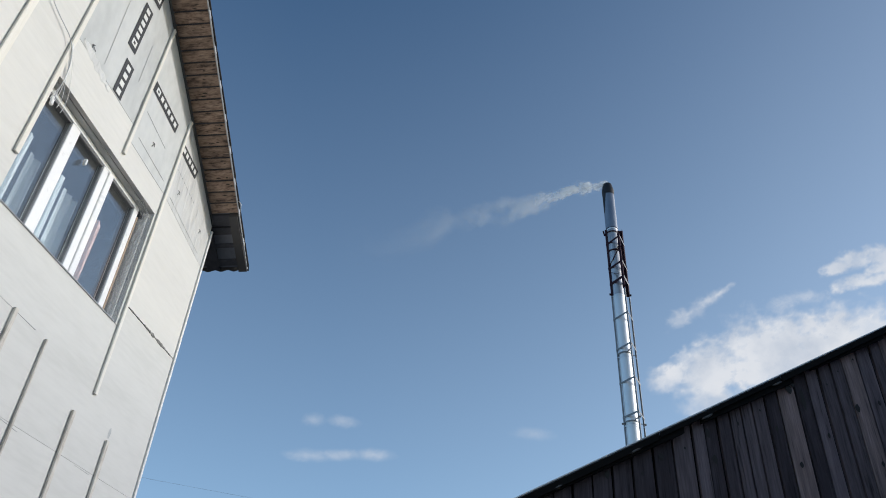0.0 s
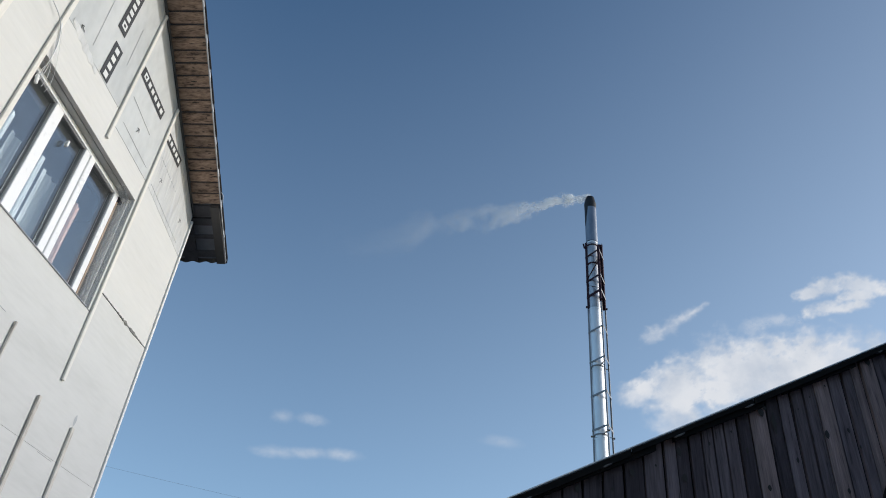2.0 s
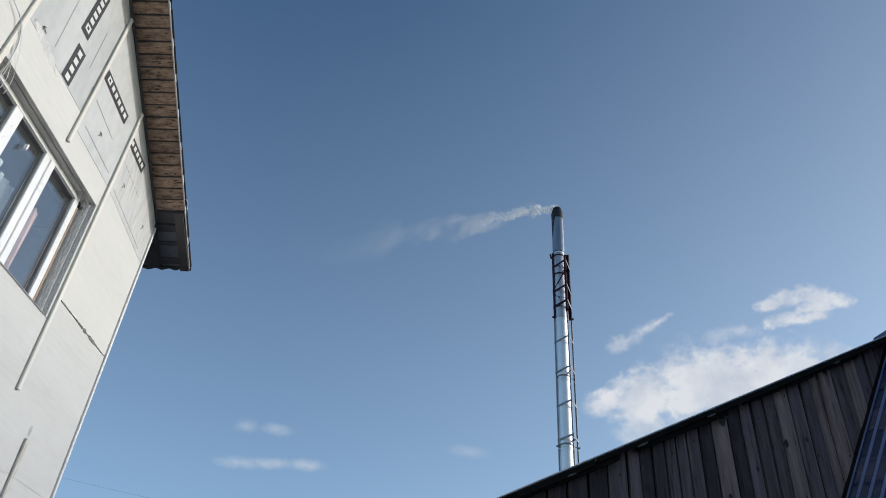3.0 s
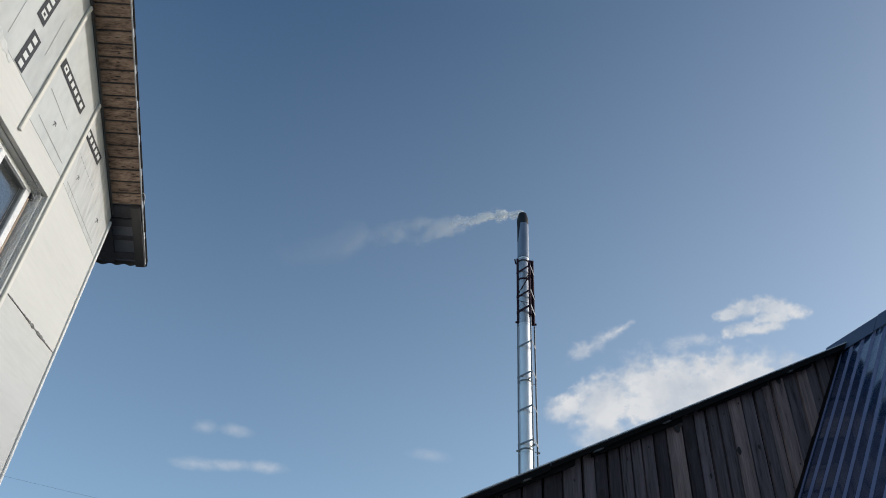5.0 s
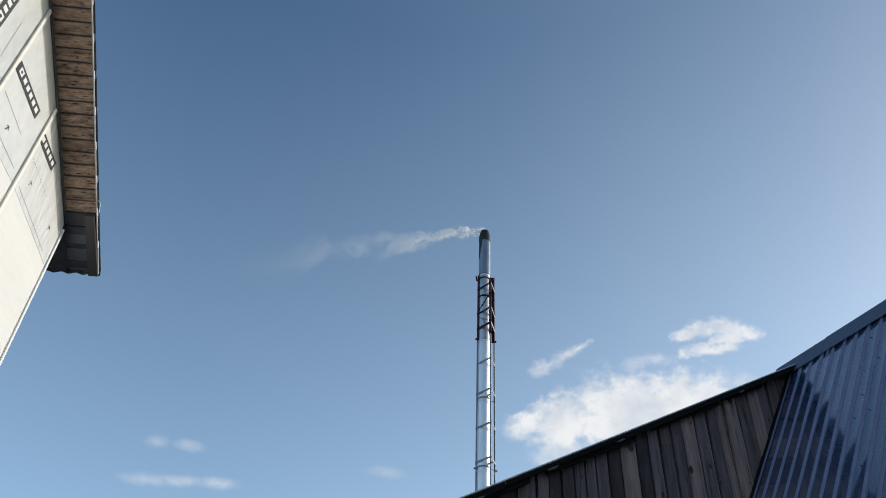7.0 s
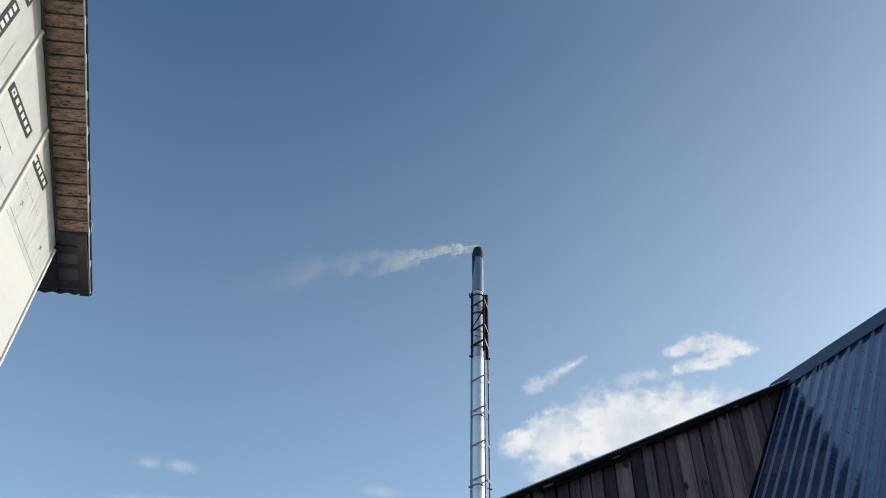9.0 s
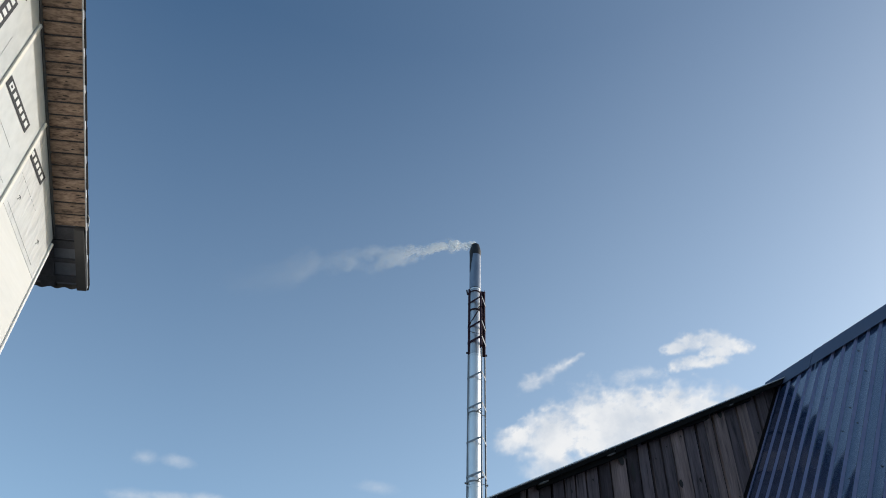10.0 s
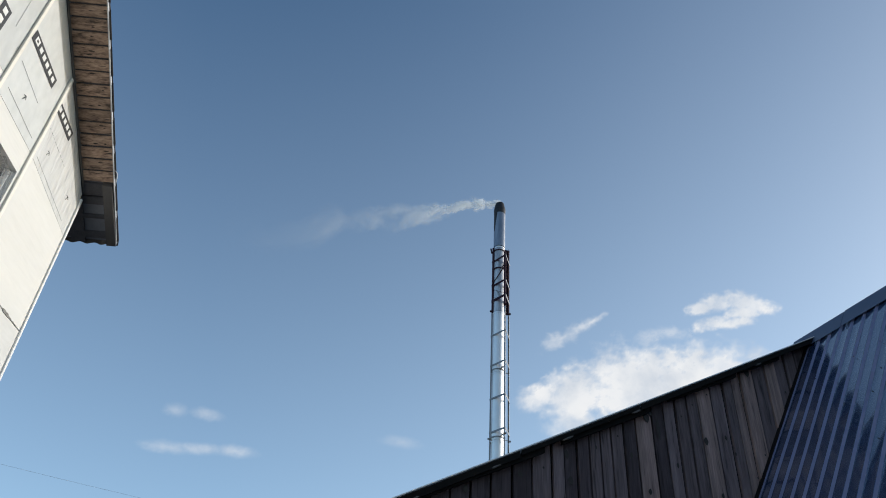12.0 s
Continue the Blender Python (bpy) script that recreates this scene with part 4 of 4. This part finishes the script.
strut("stay", (-0.35, -0.03, 22.34), (-0.395, -0.06, 22.60), 0.04, 0.06, red_primer)


# ---------------------------------------------------------------- smoke and clouds
def with_density(name, rows_of, dens, material, label, category):
    """A sheet from rows of places; where its density is nil there is no sheet."""
    verts, faces, ds = [], [], []
    for rows, dd in zip(rows_of, dens):
        base, w = len(verts), len(rows[0])
        for r, d in zip(rows, dd):
            verts += r
            ds += d
        for i in range(len(rows) - 1):
            for j in range(w - 1):
                a = base + i * w + j
                if max(ds[a], ds[a + 1], ds[a + w], ds[a + w + 1]) > 0.004:
                    faces.append((a, a + 1, a + w + 1, a + w))
    me = bpy.data.meshes.new(name)
    me.from_pydata(verts, [], faces)
    attr = me.attributes.new("cover", "FLOAT", "POINT")
    attr.data.foreach_set("value", ds)
    me.materials.append(material)
    me.polygons.foreach_set("use_smooth", [True] * len(me.polygons))
    return tagged(new(name, me), label, category, kind="stuff")


def step(a, b, x):
    t = min(1, max(0, (x - a) / (b - a)))
    return t * t * (3 - 2 * t)


# the plume leaves the flue's mouth in close puffs, drifts off, widens and thins out
layers, layer_d = [], []
LENGTH = 14.5


def plume_half(u):
    return 0.20 + 1.05 * u ** 0.85


def along(u):
    """A measure along the plume that counts puffs: they grow with its width."""
    total, n = 0.0, 24
    for k in range(n):
        total += LENGTH * u / n / plume_half(u * (k + 0.5) / n)
    return total


for n in range(4):
    rows, dd = [], []
    depth = (n - 1.5) * 0.2
    cols = []
    for j in range(240):
        u = (j / 239) ** 1.25
        x = CHIM[0] + 0.10 - LENGTH * u
        mid = 25.42 + 0.10 * step(0, 0.02, u) - 4.2 * u + 0.22 * math.sin(u * 14.0) * (1 - u) * step(0.02, 0.15, u) + 0.45 * noise.noise((x * 0.45, 2.0, 0)) * step(0.03, 0.25, u)
        cols.append((u, x, mid, plume_half(u), along(u)))
    for i in range(49):
        f = i / 48
        row, drow = [], []
        for u, x, mid, half, q in cols:
            c = (f * 2 - 1) * 1.7
            z = mid + c * half
            big = noise.noise((q * 0.5, c * 0.7, n * 0.35)) + 0.6 * noise.noise((q * 1.1, c * 1.3, 4 + n * 0.45))
            fine = noise.fractal(Vector((q * 2.0, c * 2.0, 9 + n * 0.6)), 0.8, 2.1, 4)
            d = 1.05 - abs(c) ** 1.6 * (1.25 - 0.35 * u) + (0.5 + 0.75 * step(0, 0.12, u)) * (1.25 * big + 0.45 * fine) + 0.35 * (1 - step(0, 0.10, u))
            v = step(0.10, 1.35, d)
            v *= 0.60 * (1 - step(0.0, 0.30, u)) ** 1.2 + 0.36 * (1 - step(0.05, 0.75, u)) + 0.08 * (1 - u)
            edge = step(0, 0.12, f) * step(0, 0.12, 1 - f) * step(0.0, 0.008, u) * step(0, 0.15, 1 - u)
            row.append((x, CHIM[1] + depth * (0.35 + 1.6 * u) + 0.12 * big * half, z))
            drow.append(max(0.0, v * edge) * 0.62)
        rows.append(row)
        dd.append(drow)
    layers.append(rows)
    layer_d.append(dd)
with_density("smoke_plume", layers, layer_d, smoke_white, "thin white smoke drifting from the flue's mouth", "smoke")


def cloud(label, blobs, dist, soft, thick, rough, seed, grain, fade=0.0):
    """A far cloud: blobs of (azimuth, height, half width, half height, lean) in degrees, broken up at the edges."""
    a0 = min(b[0] - b[2] * 1.5 for b in blobs)
    a1 = max(b[0] + b[2] * 1.5 for b in blobs)
    e0 = min(b[1] - b[3] * 1.6 - abs(b[4]) * b[2] for b in blobs)
    e1 = max(b[1] + b[3] * 1.6 + abs(b[4]) * b[2] for b in blobs)
    na, ne = int((a1 - a0) / grain) + 2, int((e1 - e0) / grain) + 2
    rows, dd = [], []
    for i in range(ne):
        e = e0 + (e1 - e0) * i / (ne - 1)
        row, drow = [], []
        for j in range(na):
            a = a0 + (a1 - a0) * j / (na - 1)
            p = Vector((a * 0.55, e * 0.85, seed))
            w1 = noise.fractal(p * 0.9, 0.8, 2.1, 6)
            w2 = noise.fractal(p * 3.1 + Vector((5, 2, 0)), 0.7, 2.2, 5)
            puffs = sum((0.42 - abs(noise.noise(p * k + Vector((k, 3, 1))))) / w for k, w in ((1.5, 1.0), (3.3, 1.9), (7.0, 3.6)))
            best = -1
            for ba, be, ra, re, lean in blobs:
                u, v = (a - ba) / ra, (e - be - lean * (a - ba)) / re
                best = max(best, 1 - math.sqrt(u * u + v * v))
            d = step(-0.12, soft, best + rough * 0.55 * w1 + rough * 0.75 * puffs + rough * 0.25 * w2)
            edge = step(0, 4, min(i, j, ne - 1 - i, na - 1 - j))
            ra_, re_ = radians(a), radians(e)
            far = dist
            row.append((0.6 + far * math.sin(ra_) * math.cos(re_), far * math.cos(ra_) * math.cos(re_), 1.43 + far * math.sin(re_)))
            thin = 1 - fade * (1 - step(e0 + 1.0, (e0 + e1) / 2 + 0.6, e + 0.12 * (a - a0)))
            drow.append(d * edge * thick * thin * (0.86 + 0.22 * w1 + 0.16 * puffs + 0.10 * w2))
        rows.append(row)
        dd.append([max(0.0, min(1.0, v)) for v in drow])
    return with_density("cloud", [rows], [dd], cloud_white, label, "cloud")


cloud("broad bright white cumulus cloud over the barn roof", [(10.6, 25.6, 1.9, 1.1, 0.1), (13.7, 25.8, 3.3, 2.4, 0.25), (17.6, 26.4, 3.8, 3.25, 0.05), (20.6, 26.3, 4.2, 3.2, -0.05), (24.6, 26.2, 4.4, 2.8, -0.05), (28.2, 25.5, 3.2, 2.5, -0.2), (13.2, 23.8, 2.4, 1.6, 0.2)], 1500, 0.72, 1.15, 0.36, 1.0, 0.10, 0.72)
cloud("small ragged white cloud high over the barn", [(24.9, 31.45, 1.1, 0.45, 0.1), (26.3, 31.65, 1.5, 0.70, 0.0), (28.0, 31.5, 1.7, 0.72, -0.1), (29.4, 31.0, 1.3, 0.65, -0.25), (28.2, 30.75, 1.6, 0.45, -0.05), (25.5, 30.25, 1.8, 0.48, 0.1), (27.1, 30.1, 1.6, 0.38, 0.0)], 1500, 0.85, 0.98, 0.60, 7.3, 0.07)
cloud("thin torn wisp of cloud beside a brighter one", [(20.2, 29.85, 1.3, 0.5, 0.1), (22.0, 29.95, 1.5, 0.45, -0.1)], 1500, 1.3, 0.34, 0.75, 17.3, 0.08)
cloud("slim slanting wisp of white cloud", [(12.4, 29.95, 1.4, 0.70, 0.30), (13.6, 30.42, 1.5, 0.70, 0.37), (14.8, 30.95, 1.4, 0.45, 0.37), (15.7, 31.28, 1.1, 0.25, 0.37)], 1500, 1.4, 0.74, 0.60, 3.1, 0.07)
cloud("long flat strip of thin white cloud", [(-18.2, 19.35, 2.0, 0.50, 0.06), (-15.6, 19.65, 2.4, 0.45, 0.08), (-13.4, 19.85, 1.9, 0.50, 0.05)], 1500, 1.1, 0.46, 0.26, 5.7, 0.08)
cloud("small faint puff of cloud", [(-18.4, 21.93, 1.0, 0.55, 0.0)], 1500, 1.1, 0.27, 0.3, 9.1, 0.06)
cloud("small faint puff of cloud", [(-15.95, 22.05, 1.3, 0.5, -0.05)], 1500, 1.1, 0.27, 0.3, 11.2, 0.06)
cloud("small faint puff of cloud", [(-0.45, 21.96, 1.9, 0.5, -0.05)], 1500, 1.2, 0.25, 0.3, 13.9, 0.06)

# ---------------------------------------------------------------- power line behind the yard
for x, y, top in ((-21.0, 31.0, 12.4), (9.0, 34.0, 9.0)):
    pole = thing("utility_pole", pose(x, y, 0), "wooden utility pole carrying a cable", "utility pole", "utility poles")
    bm = bmesh.new()
    tube(bm, (0, 0, 0), (0, 0, top + 0.15), 0.14, 0.09, 16)
    part("post", bm, dark_beam, pole, "", True)
    bm = bmesh.new()
    box(bm, (-0.06, -0.06, top - 0.09), (0.06, 0.06, top - 0.012))
    part("insulator", soften(bm, 0.01), white_plastic, pole)
line = cord("power_cable", [(-21.0 + 30 * k / 10, 31.0 + 3 * k / 10, 12.4 - 3.4 * k / 10 - 0.25 * (1 - (k / 5 - 1) ** 2)) for k in range(11)], 0.0042, trim_metal)
tagged(line, "thin grey cable slung between two poles", "cable")

# ---------------------------------------------------------------- barn boards, each by itself
JOINTS = [0.19, 0.33, 0.46, 0.598, 0.75, 0.902, 1.005, 1.112, 1.254, 1.411, 1.527, 1.646, 1.763, 1.889, 2.054, 2.17, 2.285, 2.384, 2.486, 2.596, 2.706, 2.809, 2.97, 3.125, 3.285, 3.435, 3.584]
TONES = "mmpmppmmpmmmdpdmmmddmmdddd"
tone_of = {s: c for s, c in zip(JOINTS, TONES)}
s = -5.19
while s < 0.06:
    JOINTS.append(s)
    s += random.uniform(0.11, 0.16)
s = 3.73
while s < 5.10:
    JOINTS.append(s)
    s += random.uniform(0.11, 0.16)
JOINTS.append(5.19)
JOINTS.sort()
WOODS = {"d": board_dark, "m": board_mid, "p": board_pale}
for a, b in zip(JOINTS, JOINTS[1:]):
    bm = bmesh.new()
    lean = random.uniform(-0.004, 0.004)
    g0, g1 = random.uniform(0.007, 0.011), random.uniform(0.007, 0.011)
    ends = [(b - g1 + lean, rake(b) - 0.035), (a + g0 + lean, rake(a) - 0.035)]
    if a < TIP < b:
        ends.insert(1, (TIP, rake(TIP) - 0.035))
    # edges wander a little, as sawn boards do
    n = 7
    z_top = min(p[1] for p in ends)
    rise = [0.12 + (z_top - 0.12) * k / n for k in range(1, n)]
    right = [(b - g1 + lean * k / n + 0.004 * noise.noise((a * 9, k * 1.3, 2)), z) for k, z in enumerate(rise, 1)]
    left = [(a + g0 + lean * k / n + 0.004 * noise.noise((a * 9, k * 1.3, 5)), z) for k, z in enumerate(rise, 1)]
    off = random.uniform(-0.012, 0.004)
    slab(bm, [(a + g0, 0.12), (b - g1, 0.12)] + right + ends + left[::-1], 1, -0.125 + off, -0.100 + off)
    part("board", bm, WOODS[tone_of.get(a, "d")], barn)
# knots, nail heads and a dark stain in the boards
for s, z, size, tall in ((0.809, 4.639, 0.030, 1.2), (1.385, 3.88, 0.022, 1.3), (1.942, 3.963, 0.028, 1.2), (1.905, 4.005, 0.018, 1.0), (1.985, 3.364, 0.016, 1.2), (1.841, 3.889, 0.020, 3.6), (3.064, 3.297, 0.020, 1.0), (3.475, 3.121, 0.020, 1.2), (3.22, 3.158, 0.012, 1.0), (2.684, 3.515, 0.018, 1.6), (2.66, 3.326, 0.022, 1.2),
                         (1.107, 3.829, 0.009, 1.5), (0.798, 3.879, 0.008, 1.0), (0.925, 3.663, 0.008, 1.0), (0.404, 4.54, 0.010, 1.0), (1.30, 4.31, 0.008, 1.0), (1.47, 4.18, 0.007, 1.0), (1.60, 4.05, 0.007, 1.0), (2.23, 3.75, 0.008, 1.0), (2.43, 3.62, 0.009, 1.4), (2.88, 3.38, 0.008, 1.0), (1.31, 3.45, 0.014, 1.4), (1.18, 3.95, 0.012, 1.5), (1.70, 3.62, 0.012, 1.6), (2.12, 3.62, 0.014, 1.6)):
    piece("knot", knot_mesh, barn, Matrix.Translation((s, -0.0955, z)) @ Euler((math.pi / 2, random.uniform(-0.2, 0.2), 0)).to_matrix().to_4x4() @ Matrix.Diagonal((size * 0.8, size * tall * 1.3, 1, 1)))
